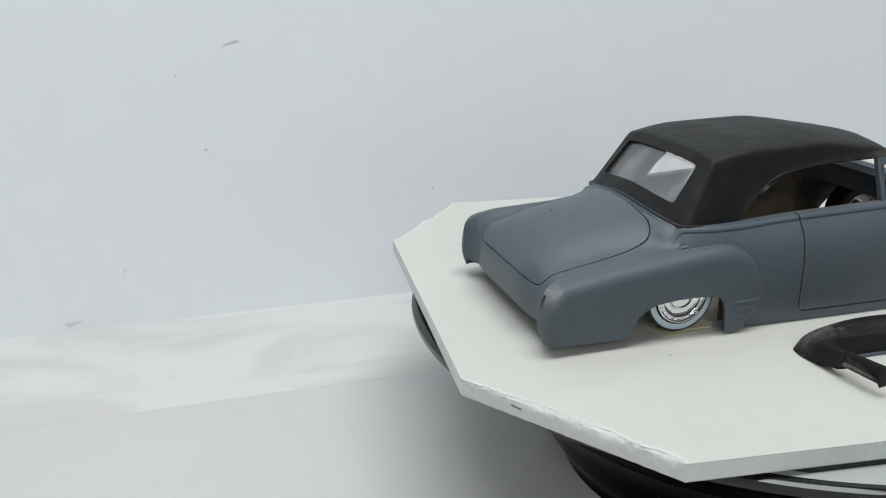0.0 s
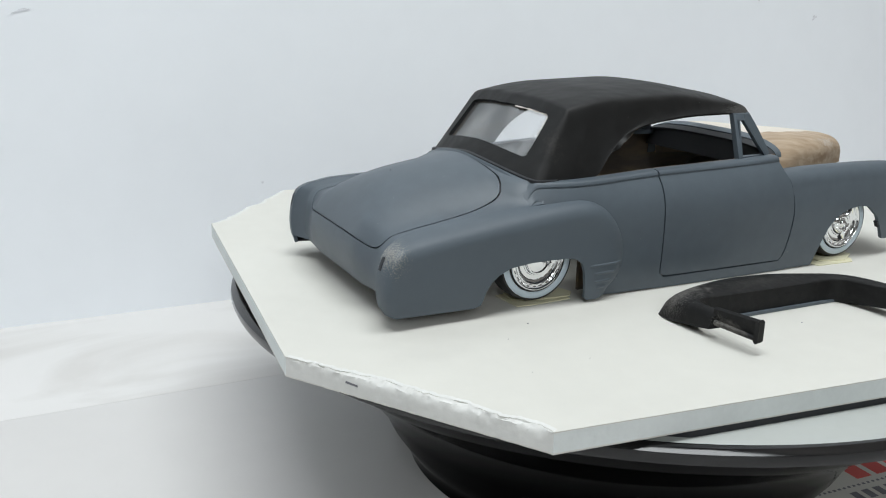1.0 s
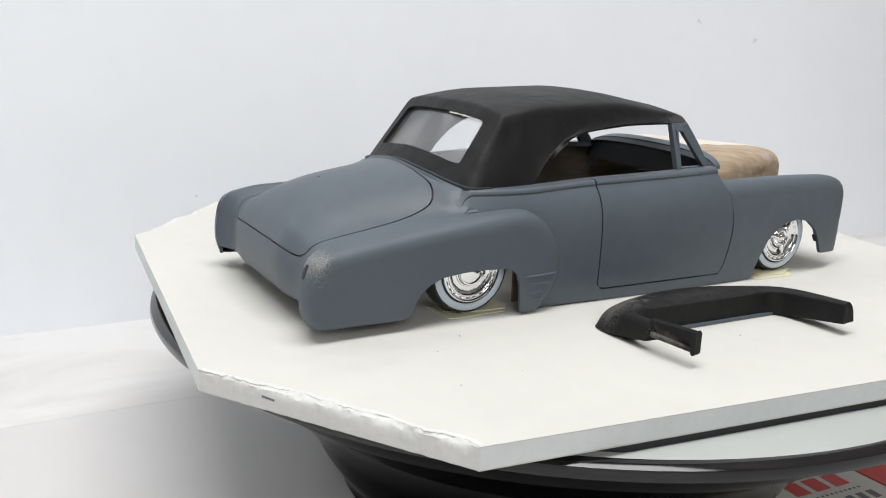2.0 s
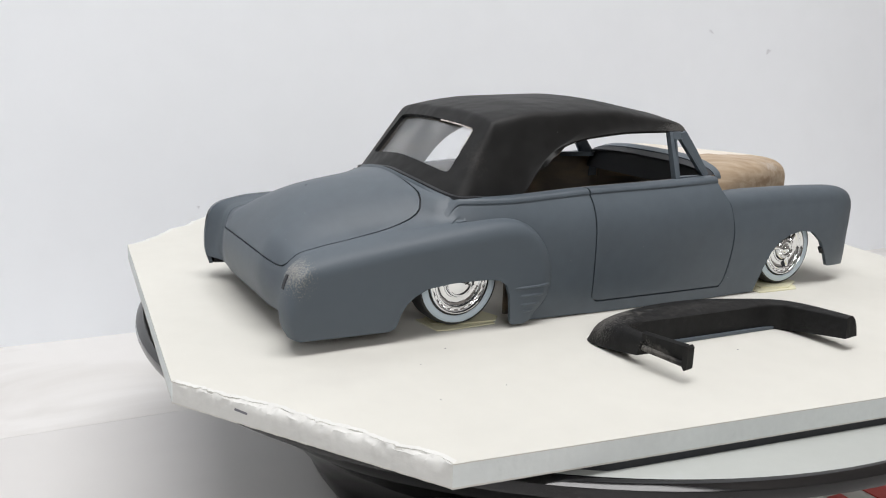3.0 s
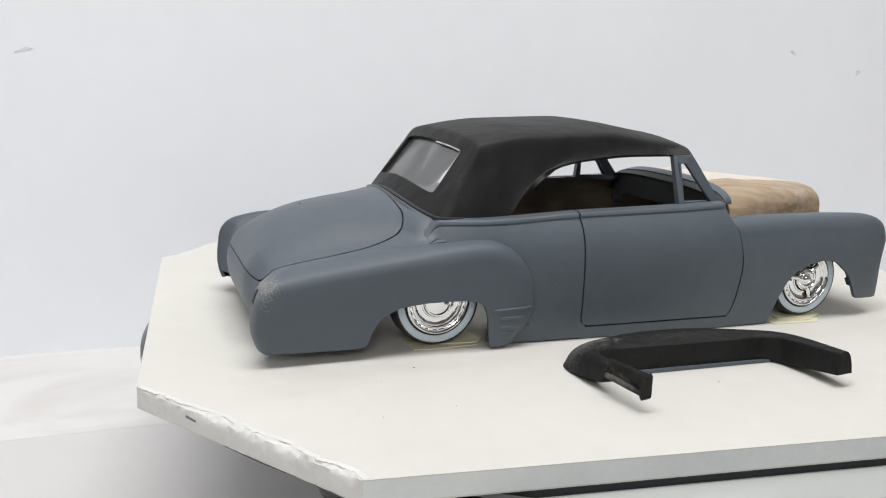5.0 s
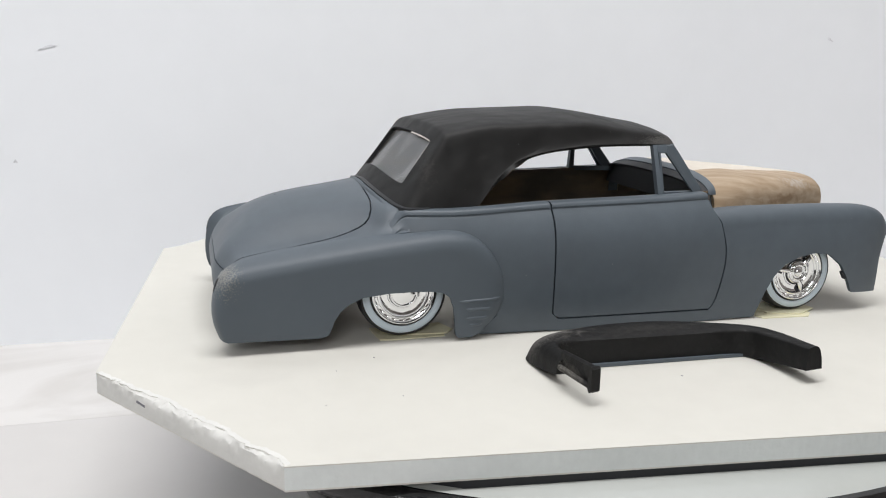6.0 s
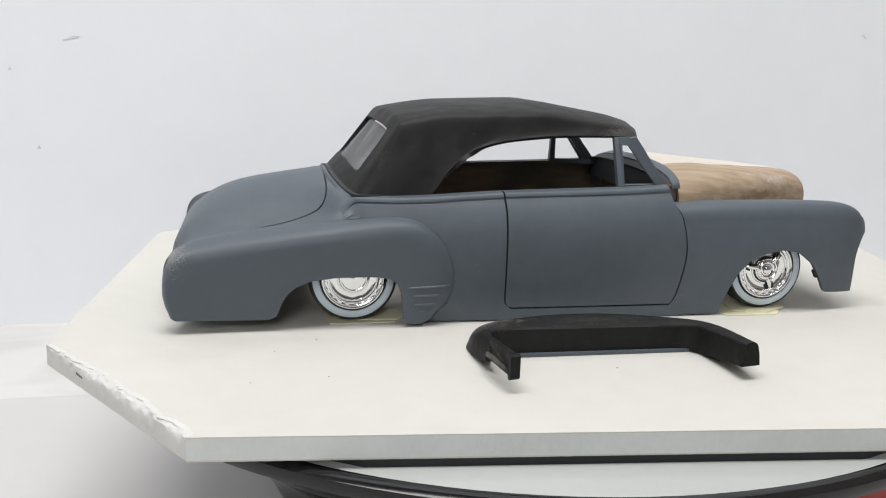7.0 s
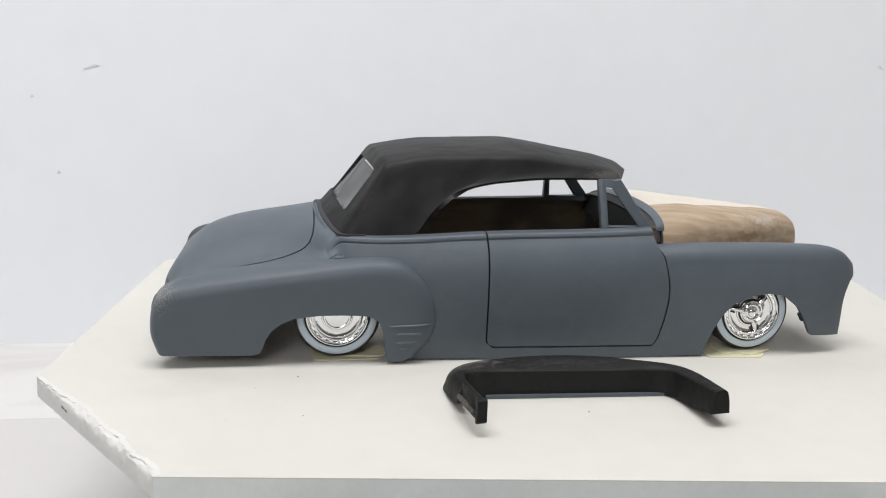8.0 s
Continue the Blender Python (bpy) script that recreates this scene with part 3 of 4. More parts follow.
def front_fender(s):
    foot = [(2.15, 0.01), (2.515, 0.012), (2.523, 0.05), (2.573, 0.196), (2.634, 0.305), (2.71, 0.38), (2.827, 0.432), (2.95, 0.452), (3.077, 0.436), (3.195, 0.351), (3.274, 0.228), (3.31, 0.16), (3.328, 0.14), (3.575, 0.125)]
    head = [(2.2,), (2.53,), (2.58,), (2.69,), (2.79,), (2.87,), (2.95,), (3.05,), (3.18,), (3.3,), (3.4,), (3.46,), (3.5,), (3.682,)]
    n = 100
    (fx, fz), (hx,) = stations(foot, n), stations(head, n)
    P = []
    for i in range(n):
        zc = curve(CREST, hx[i])
        col = []
        for v in np.linspace(0, 1, 24):
            z = fz[i] + (zc - 0.12 - fz[i]) * v
            g = v ** (1 + 3.6 * max(0, (fx[i] - 3.33) / 0.22))
            x = fx[i] * (1 - g) + hx[i] * g
            if fx[i] < 2.5:
                w = (fx[i] - 2.15) / 0.365
                x = (1 - w) * (curve(DOOR_FRONT, z) + 2 * GAP) + w * (2.515 + 0.015 * v)
            col.append((x, side_y(x, z), z))
        x, y, z = col[-1]
        for a in np.linspace(0, 1, 14)[1:]:
            yy = (1 - a) ** 2 * y + 2 * a * (1 - a) * (y - 0.012) + a * a * 0.76
            zz = (1 - a) ** 2 * z + 2 * a * (1 - a) * zc + a * a * zc
            xx = x - 0.05 * a * a * max(0, (x - 3.4) / 0.25)
            if fx[i] < 2.5:
                w = (fx[i] - 2.15) / 0.365
                xx = xx + (1 - w) * (curve(DOOR_FRONT, zz) - curve(DOOR_FRONT, z))
            col.append((xx, yy, zz))
        x = col[-1][0]
        hood_edge = curve([(2.1, 0.745), (2.27, 0.735), (2.6, 0.64), (3.0, 0.49), (3.3, 0.35), (3.54, 0.24), (3.7, 0.2)], x)
        w0 = max(0, 0.72 - hood_edge)
        col += [(x, 0.725, zc - 0.012), (x, 0.72 - 0.3 * w0, zc - 0.05), (x, 0.72 - 0.98 * w0, zc - 0.1)]
        P.append(col)
    return shell("front_fender", mirrored(P, s), 0.028, (0, -s, 0.3), PRIMER, car, inside=INSIDE)


RIM = rounded([(-1.105, 0.1), (-1.142, 0.21), (-1.137, 0.34), (-1.108, 0.455), (-1.04, 0.522), (-0.9, 0.565), (-0.68, 0.6), (-0.33, 0.645), (0.03, 0.677), (0.3, 0.697), (0.44, 0.668), (0.541, 0.588), (0.614, 0.473), (0.652, 0.36), (0.654, 0.25), (0.622, 0.15), (0.535, 0.055)], 2)
RIM_A, RIM_B = np.array(RIM[:-1]), np.array(RIM[1:])


def rim_y(x):
    """Where fender and deck meet, from the middle of the car."""
    return curve([(-1.16, 0.86), (-1.05, 0.835), (-0.9, 0.79), (-0.6, 0.768), (-0.3, 0.785), (-0.1, 0.815), (0.06, 0.845), (0.3, 0.87), (0.7, 0.92)], x)


def fender_y(x, z):
    base = rim_y(x)
    if x > 0:
        w = min(1, x / 0.3)
        base = (1 - w) * base + w * side_y(x, z)
    full = curve([(-1.14, 0.995), (-0.93, 0.978), (-0.5, 0.97), (0.1, 0.978), (0.5, 0.981), (0.68, 0.96)], x)
    p, d = np.array((x, z)), RIM_B - RIM_A
    t = np.clip(((p - RIM_A) * d).sum(1) / ((d * d).sum(1) + 1e-9), 0, 1)[:, None]
    q = RIM_A + t * d
    tail = np.clip((-0.95 - q[:, 0]) / 0.12, 0, 1)
    near = (np.linalg.norm(p - q, axis=1) * (1 + 0.9 * tail)).min()
    b = math.sqrt(max(0, 1 - (1 - min(near / 0.125, 1)) ** 2.4))
    return base + (full - base) * b - 0.02 * max(0, 1 - z / 0.3) ** 2


def far_lift(x, y, z):
    """The far rear fender stands a little taller than the near one."""
    if y <= 0.5:
        return 0.0
    return 0.045 * curve([(-0.85, 1.0), (-0.3, 0.0)], x) * min(1, (y - 0.5) / 0.25) * min(1, max(0, (z - 0.22) / 0.25))


def rear_fender(s, mat):
    foot = [(-1.1, 0.1), (-1.05, 0.088), (-0.75, 0.08), (-0.51, 0.076), (-0.466, 0.092), (-0.446, 0.135), (-0.432, 0.178), (-0.395, 0.235), (-0.345, 0.277), (-0.26, 0.316), (-0.1, 0.335), (0.03, 0.338), (0.16, 0.335), (0.235, 0.323), (0.282, 0.29), (0.308, 0.22), (0.32, 0.12), (0.328, 0.04), (0.346, 0.022), (0.43, 0.021), (0.535, 0.055), (0.61, 0.135)]
    head = [(-1.138, 0.23), (-1.1, 0.46), (-0.9, 0.562), (-0.69, 0.6), (-0.62, 0.608), (-0.57, 0.615), (-0.51, 0.623), (-0.45, 0.63), (-0.38, 0.638), (-0.26, 0.65), (-0.1, 0.666), (0.03, 0.677), (0.16, 0.691), (0.26, 0.694), (0.33, 0.69), (0.39, 0.679), (0.44, 0.66), (0.49, 0.628), (0.541, 0.582), (0.6, 0.495), (0.645, 0.373), (0.658, 0.25)]
    n = 130
    (fx, fz) = stations(foot, n)
    fine = along(RIM, 900)
    marks = [(float(np.argmin(np.linalg.norm(fine - np.array(h), axis=1))),) for h in head]
    marks[0] = (12.0,)
    at = stations(marks, n)[0]
    tx, tz = (np.interp(at, range(900), fine[:, c]) for c in (0, 1))
    P = []
    for i in range(n):
        col = []
        for v in 1 - (1 - np.linspace(0, 1, 32)) ** 1.7:
            x, z = fx[i] * (1 - v) + tx[i] * v, fz[i] * (1 - v) + tz[i] * v
            col.append((x, fender_y(x, z), z))
        P.append(col)
    P = mirrored(P, s)
    for row in P:
        for v in row:
            v[2] += far_lift(*v)
    # The inner side is coloured black for the shade under the fender.
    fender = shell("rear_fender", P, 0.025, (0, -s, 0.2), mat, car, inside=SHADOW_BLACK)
    rear_opening_shade(s, fender)
    fender_ribs(s, fender)


def rear_opening_shade(s, fender):
    """A black sheet on the fender's rear face, for the shade in the empty tail light opening."""
    edge = sorted((float(w), float(u)) for u, w in RIM if u < -1.05)
    P = []
    for z in np.linspace(0.38, 0.46, 7):
        row = []
        for y in np.linspace(0.872, 0.9, 4):
            x = np.interp(z, [e[0] for e in edge], [e[1] for e in edge])
            while fender_y(x, z) < y and x < -0.9:
                x += 0.001
            row.append((x - 0.003, y, z + far_lift(x, -s * y, z)))
        P.append(row)
    shell("tail_light_shade", mirrored(P, s), 0.003, (-1, 0, 0), SHADOW_BLACK, fender, "black sheet for the shade in the empty tail light opening")


def fender_ribs(s, fender):
    """Pressed ribs on the fender's forward skirt."""
    for (x0, z0), (x1, z1), h in (((0.33, 0.258), (0.64, 0.268), 0.012), ((0.378, 0.205), (0.573, 0.206), 0.015), ((0.383, 0.147), (0.545, 0.148), 0.015), ((0.408, 0.104), (0.502, 0.106), 0.013)):
        P = []
        for u in np.linspace(0, 1, 24):
            x, zc = x0 + (x1 - x0) * u, z0 + (z1 - z0) * u
            puff = 0.011 * min(1, 6 * u, 6 * (1 - u)) ** 0.7
            P.append([(x, fender_y(x, zc + h * w) - 0.004 + puff * math.cos(w * math.pi / 2), zc + h * w) for w in np.linspace(-1, 1, 9)])
        shell("rib", mirrored(P, s), 0.006, (0, -s, 0), PRIMER, fender)


# Deck and tail: p runs from the rear window over the boot and down the tail, q across.
DECK = rounded([(0.06, 0.93), (-0.1, 0.895), (-0.3, 0.87), (-0.5, 0.842), (-0.7, 0.802), (-0.87, 0.735), (-0.99, 0.63), (-1.075, 0.52), (-1.118, 0.42), (-1.12, 0.32), (-1.1, 0.22), (-1.06, 0.15)], 2)
DECK_LINE = along(DECK, 300)


SPLIT = next(i for i, (x, z) in enumerate(DECK_LINE) if x < -0.87)
RIM_TAIL = along([q for q in RIM[::-1] if q[0] <= -0.87 and q[1] > 0.15], 300 - SPLIT)


def crest_z(x):
    return curve(sorted((float(u), float(w)) for u, w in RIM if -1.05 < u < 0.35 and w > 0.5), x)


def deck_point(p, q):
    """Deck surface: crowned in the middle, a valley beside the fender, then up to the fender's crest."""
    f = min(max(p, 0), 1) * 299
    i = min(int(f), 298)
    x, z = DECK_LINE[i] * (1 - (f - i)) + DECK_LINE[i + 1] * (f - i)
    if f < SPLIT:
        rx, rz = x, crest_z(x)
    else:
        k = min(f - SPLIT, 298.99 - SPLIT)
        j = int(k)
        rx, rz = RIM_TAIL[j] * (1 - (k - j)) + RIM_TAIL[min(j + 1, len(RIM_TAIL) - 1)] * (k - j)
    a = abs(q)
    start = curve([(-1.12, 0.5), (-0.9, 0.48), (-0.5, 0.48), (-0.18, 0.56), (-0.05, 0.8), (0.06, 0.86)], x)
    deep = curve([(-0.9, 1.0), (-0.5, 0.9), (-0.2, 0.35), (0.0, 0.0)], x)
    floor_a, rise_a = 1 - 0.1 * deep, 1 - 0.06 * deep
    b = min(1.0, max(0.0, (a - start) / (floor_a - start)))
    low = curve([(-1.05, 0.06), (-0.9, 0.5), (-0.3, 0.52), (-0.1, 0.58), (0.06, 0.62)], x)
    power = curve([(-0.4, 2.0), (-0.1, 1.6)], x)
    blend = low * min(1, a / floor_a) ** power + (1 - low) * b * b * (3 - 2 * b)
    # the crown falls away evenly and turns into the valley with a short fillet
    t = min(1.0, a / floor_a)
    k = (t - 0.8) / 0.2
    crown = 1.18 * t * t if t < 0.8 else 0.755 + k * (0.378 * (1 - k) ** 2 + 0.245 * k * (3 - 2 * k))
    even = curve([(-1.06, 0.0), (-0.92, 1.0), (-0.4, 1.0), (-0.12, 0.0)], x)
    blend = blend * (1 - even) + crown * even
    c = max(0.0, (a - rise_a) / (1.0001 - rise_a)) ** (0.8 + 0.5 * deep)
    tail = curve([(-1.05, 1.0), (-0.85, 0.0)], x)
    dip = deep * b * b * (3 - 2 * b) * (1 - c)
    inner = curve([(-1.13, 0.765), (-1.06, 0.77), (-0.9, 0.765), (-0.6, 0.765), (-0.3, 0.775), (-0.1, 0.805), (0.06, 0.845)], rx)
    y = a * inner + max(0.0, (a - 0.9) / 0.1) * (rim_y(rx) + 0.004 - inner)
    # the deck's front end tucks in under the quarter panel
    tuck = min(1.0, max(0.0, (x + 0.06) / 0.1))
    y -= 0.032 * tuck * tuck * (3 - 2 * tuck) * min(1.0, max(0.0, (a - 0.84) / 0.08)) * (1 - 0.25 * max(0.0, (a - 0.95) / 0.05))
    height = z + (rz - z) * blend - 0.026 * (1 - tail) * dip
    x = x + (rx - x) * blend + (0.015 + 0.06 * tail) * dip
    return (x, math.copysign(y, q), height + far_lift(x, math.copysign(y, q), height))


START_P = next(i for i, (x, z) in enumerate(DECK_LINE) if x < 0.052) / 299


def deck_z(x, y):
    p = next((i for i, q in enumerate(DECK_LINE) if q[0] < x), 0) / 299
    line = [deck_point(p, q) for q in np.linspace(0, 1, 40)]
    return float(np.interp(abs(y), [v[1] for v in line], [v[2] for v in line]))


for s in (1, -1):
    door_panel(s), quarter_panel(s), sill(s), front_fender(s), rear_fender(s, WORN_PRIMER if s > 0 else PRIMER)

LID_P, LID_Q = (0.115, 0.8), 0.875


def lid_rings(grow, rings, n=120):
    """Rings of the boot lid's rounded outline, in p and q; grow widens the outer ring."""
    cp, hp = sum(LID_P) / 2, (LID_P[1] - LID_P[0]) / 2
    rows = []
    for r in rings:
        row = []
        for i in range(n + 1):
            a = 2 * math.pi * i / n
            c, s = math.cos(a), math.sin(a)
            e = 1 / (abs(c) ** 11 + abs(s) ** 11) ** (1 / 11)
            row.append((cp + (hp * r + grow) * c * e, (LID_Q * (1 - 0.05 * max(0, -c * e)) * r + grow * 1.9) * s * e))
        rows.append(row)
    return rows


lid = [[deck_point(p, q) for p, q in row] for row in lid_rings(-0.0028, np.linspace(0.02, 1, 40))]
# A black backing sheet, added to put shade into the lid's gap.
gap_backing = [[tuple(np.array(deck_point(p, q)) + (0.015, 0, -0.02)) for p, q in row] for grow in (-0.02, -0.01, 0.0, 0.01, 0.02) for row in lid_rings(grow, [1.0])]
shell("lid_gap_shade", gap_backing, 0.006, (-0.5, 0, 1), SHADOW_BLACK, car, "black backing that puts shade into the gap round the boot lid")
shell("boot_lid", lid, 0.025, (-0.5, 0, 1), PRIMER, car, inside=INSIDE)
outer = []
for row in lid_rings(0.0028, [1.0]):
    for a in np.linspace(0, 1, 18):
        line = []
        for p, q in row:
            cp = sum(LID_P) / 2
            dp, dq = p - cp, q
            k = min(((1.0 - cp) if dp > 0 else cp) / (abs(dp) + 1e-6), 1.0 / (abs(dq) + 1e-6))
            line.append(deck_point(cp + dp * (1 + (k - 1) * a), dq * (1 + (k - 1) * a)))
        outer.append(line)
shell("tail_panel", outer, 0.025, (-0.5, 0, 1), PRIMER, car, inside=INSIDE)
# Convertible top
ROOF = [(0.29, 1.312), (0.42, 1.335), (0.55, 1.356), (0.69, 1.374), (0.95, 1.385), (1.3, 1.398), (1.5, 1.372), (1.75, 1.329), (1.95, 1.297), (2.12, 1.25), (2.21, 1.188)]
OPEN = [(0.33, 0.805), (0.43, 0.805), (0.53, 0.812), (0.585, 0.895), (0.645, 0.98), (0.767, 1.09), (0.954, 1.15), (1.2, 1.183), (1.39, 1.196), (1.75, 1.196), (1.935, 1.188)]


BASE = rounded([(0.13, 0.75), (0.075, 0.748), (0.035, 0.715), (-0.005, 0.6), (-0.045, 0.42), (-0.075, 0.2), (-0.08, 0.0)], 3)


def half_row(low, e, c):
    low, e, c = np.array(low), np.array(e), np.array(c)
    half = [low * (1 - v) + e * v for v in np.linspace(0, 1, 20)]
    for v in np.linspace(0, 1, 46)[1:]:
        q = e * (1 - v) + c * v
        q[2] = e[2] + (c[2] - e[2]) * (1 - (1 - v) ** 3)
        half.append(q)
    return np.array(half)


def top_rows():
    corner = min(range(len(BASE)), key=lambda k: abs(BASE[k][1] - 0.71))
    foot = np.concatenate([along(BASE[:corner + 1], 20), along(BASE[corner:], 46)[1:]])
    foot = np.array([(x, y, max(0.805, min(deck_z(x, y) - 0.004, 0.9))) for x, y in foot])
    foot[8:34, 2] = np.convolve(foot[:, 2], np.ones(9) / 9, "same")[8:34]
    head = half_row((0.33, 0.75, 0.805), (0.335, 0.635, 1.262), (0.29, 0.0, 1.31))
    halves = [foot * a + head * (1 - a) for a in np.linspace(1, 0, 60)]
    opening = np.array(rounded(OPEN, 2))
    for u in np.linspace(0, 1, 110)[1:]:
        i = u * (len(ROOF) - 1)
        xc, zc = (np.interp(i, range(len(ROOF)), [p[c] for p in ROOF]) for c in (0, 1))
        i = u * (len(opening) - 1)
        xl, zl = (np.interp(i, range(len(opening)), opening[:, k]) for k in (0, 1))
        xe = curve([(0.29, 0.335), (0.5, 0.5), (1.3, 1.27), (1.7, 1.62), (2.05, 1.88), (2.21, 1.945)], xc)
        ze = curve([(0.29, 1.262), (0.69, 1.318), (1.3, 1.328), (1.65, 1.288), (1.9, 1.262), (2.05, 1.248), (2.14, 1.23), (2.21, 1.19)], xc)
        ye = curve([(0.29, 0.635), (0.6, 0.642), (1.4, 0.632), (2.0, 0.625), (2.21, 0.65)], xc)
        yl = curve([(0.3, 0.75), (0.53, 0.745), (0.8, 0.71), (1.4, 0.685), (1.95, 0.66)], xl)
        halves.append(half_row((xl, yl, zl), (xe, ye, ze), (xc, 0.0, zc)))
    G = np.array([np.concatenate([h, h[-2::-1] * (1, -1, 1)]) for h in halves])
    for turn in range(6):
        N = G.copy()
        N[:, 1:-1] = G[:, 1:-1] * 0.5 + 0.25 * (G[:, 2:] + G[:, :-2])
        if turn < 3:
            N[1:-1] = N[1:-1] * 0.5 + 0.25 * (N[2:] + N[:-2])
        G = N
    # the top sits slightly askew: its far rear corner lies further back
    fade = np.clip((85 - np.arange(len(G))) / 30, 0, 1)[:, None]
    G[..., 0] -= 0.035 * np.clip(G[..., 1] / 0.7, 0, 1) * fade
    return G


TOP = top_rows()
MID = TOP.shape[1] // 2
HOLE_I, HOLE_J = (31.5, 18.0), (MID, 35.5)


def hole_radius(i, j):
    return (abs((i - HOLE_I[0]) / HOLE_I[1]) ** 17 + abs((j - HOLE_J[0]) / HOLE_J[1]) ** 17) ** (1 / 17)


def window_hole(i, j):
    return hole_radius(i + 0.5, j + 0.5) < 1


def on_top(i, j):
    a, b = int(i), int(j)
    u, v = i - a, j - b
    return (TOP[a, b] * (1 - u) + TOP[a + 1, b] * u) * (1 - v) + (TOP[a, b + 1] * (1 - u) + TOP[a + 1, b + 1] * u) * v


# the edge of the rear window, drawn to a smooth rounded outline
SKIN = TOP.copy()
for i in range(5, 60):
    for j in range(3, TOP.shape[1] - 3):
        if len({window_hole(i - a, j - b) for a in (0, 1) for b in (0, 1)}) == 2:
            r = hole_radius(i, j)
            SKIN[i, j] = on_top(HOLE_I[0] + (i - HOLE_I[0]) / r, HOLE_J[0] + (j - HOLE_J[0]) / r)

top = thing("convertible_top", "matt black moulded convertible top resting on the grey car", "car top")
shell("top_skin", SKIN, 0.03, (0, 0, 1), CANVAS, top, inside=INSIDE, keep=lambda i, j: not window_hole(i, j))
pane = TOP[11:51, MID - 39:MID + 40]
glass = shell("rear_window", pane + (0.018, 0, -0.018), 0.004, (-1, 0, 1), GLASS, top, "thin clear plastic rear window with smears")
glass.visible_shadow = False
# dried glue along the upper near edge of the rear window
bead_at = [on_top(48.7, MID + 8 + 26 * k / 40) for k in range(41)] + [on_top(48.5 - 17 * k / 24, MID + 34.6) for k in range(1, 25)]
bead_at = np.array(bead_at) + (0.004, 0, -0.004)
verts, faces = [], []
for k, p in enumerate(bead_at):
    r = 0.003 + 0.006 * max(0, noise.noise((k * 0.31, 4, 0)) + 0.25)
    verts += [(p[0] + r * math.cos(a) * 0.7, p[1] + r * math.sin(a), p[2] + r * math.cos(a)) for a in np.linspace(0, 2 * math.pi, 7)[:-1]]
faces = [(k * 6 + j, k * 6 + (j + 1) % 6, k * 6 + 6 + (j + 1) % 6, k * 6 + 6 + j) for k in range(len(bead_at) - 1) for j in range(6)]
make("glue_line", verts, faces, GLUE, top, "uneven whitish glue along the window edge")
# a thin black strip that puts the gap's shade along the foot of the top
foot_line = np.concatenate([TOP[20:0:-1, 0], TOP[0], TOP[1:21, -1]])[::-1]
sweep("base_gap_shade", foot_line[::2] + (0, 0, 0.0), [(0.013, -0.012), (0.013, 0.008), (0.008, 0.012), (-0.02, 0.01), (-0.02, -0.012)], SHADOW_BLACK, top, "black strip for the shade of the gap along the foot of the top")
# a thin bead where the deck meets the top
bead = []
line = [(x, y) for x, y in BASE if y < 0.62]
line = along(line + [(x, -y) for x, y in line[-2::-1]], 90)
for k, (x, y) in enumerate(line):
    t = line[min(k + 1, 89)] - line[max(k - 1, 0)]
    out = np.array((t[1], -t[0])) / np.linalg.norm(t)
    out = out if out[0] * -1 + abs(y) * out[1] * np.sign(y) > 0 else -out
    fade = min(1, k / 10, (89 - k) / 10)
    row = []
    for o in np.linspace(-1, 1, 9):
        px, py = np.array((x, y)) + out * (0.042 + 0.012 * o)
        row.append((px, py, deck_z(px, py) - 0.004 + 0.019 * fade * math.cos(o * math.pi / 2)))
    bead.append(row)
shell("deck_bead", bead, 0.006, (-0.5, 0, 1), PRIMER, car)

# Hood and cowl


def hood_rows(x0, x1, n, grow=0.0, low=0.66, span=None, power=None):
    """Arched rows of the hood; span: the share of the arch to build, from a function of x."""
    P = []
    for x in np.linspace(x0, x1, n):
        zc = curve([(2.1, 0.92), (2.14, 0.942), (2.27, 0.992), (2.35, 0.995), (2.7, 0.965), (3.0, 0.94), (3.3, 0.912), (3.44, 0.893), (3.52, 0.85), (3.555, 0.78), (3.565, 0.71)], x)
        half = curve([(2.1, 0.745), (2.27, 0.73), (2.6, 0.63), (3.0, 0.48), (3.3, 0.335), (3.45, 0.27), (3.54, 0.215), (3.565, 0.18)], x) + grow
        a0, a1 = span(x, half) if span else (-1, 1)
        col = []
        for a in np.linspace(a0, a1, 81):
            t = abs(a) * math.pi / 2
            col.append((x, math.copysign(half * math.sin(t) ** 0.7, a), low + (zc + grow - low) * max(0, math.cos(t)) ** (power or curve([(2.27, 0.62), (2.55, 0.42)], x))))
        P.append(col)
    return P


def strip(x, half):
    """The filler strip's half width, as a share of the arch."""
    y = max(0.05, 1.10 - 0.31 * x + 0.008 * math.sin(19 * x))
    return math.asin(min(1, y / half) ** (1 / 0.7)) * 2 / math.pi


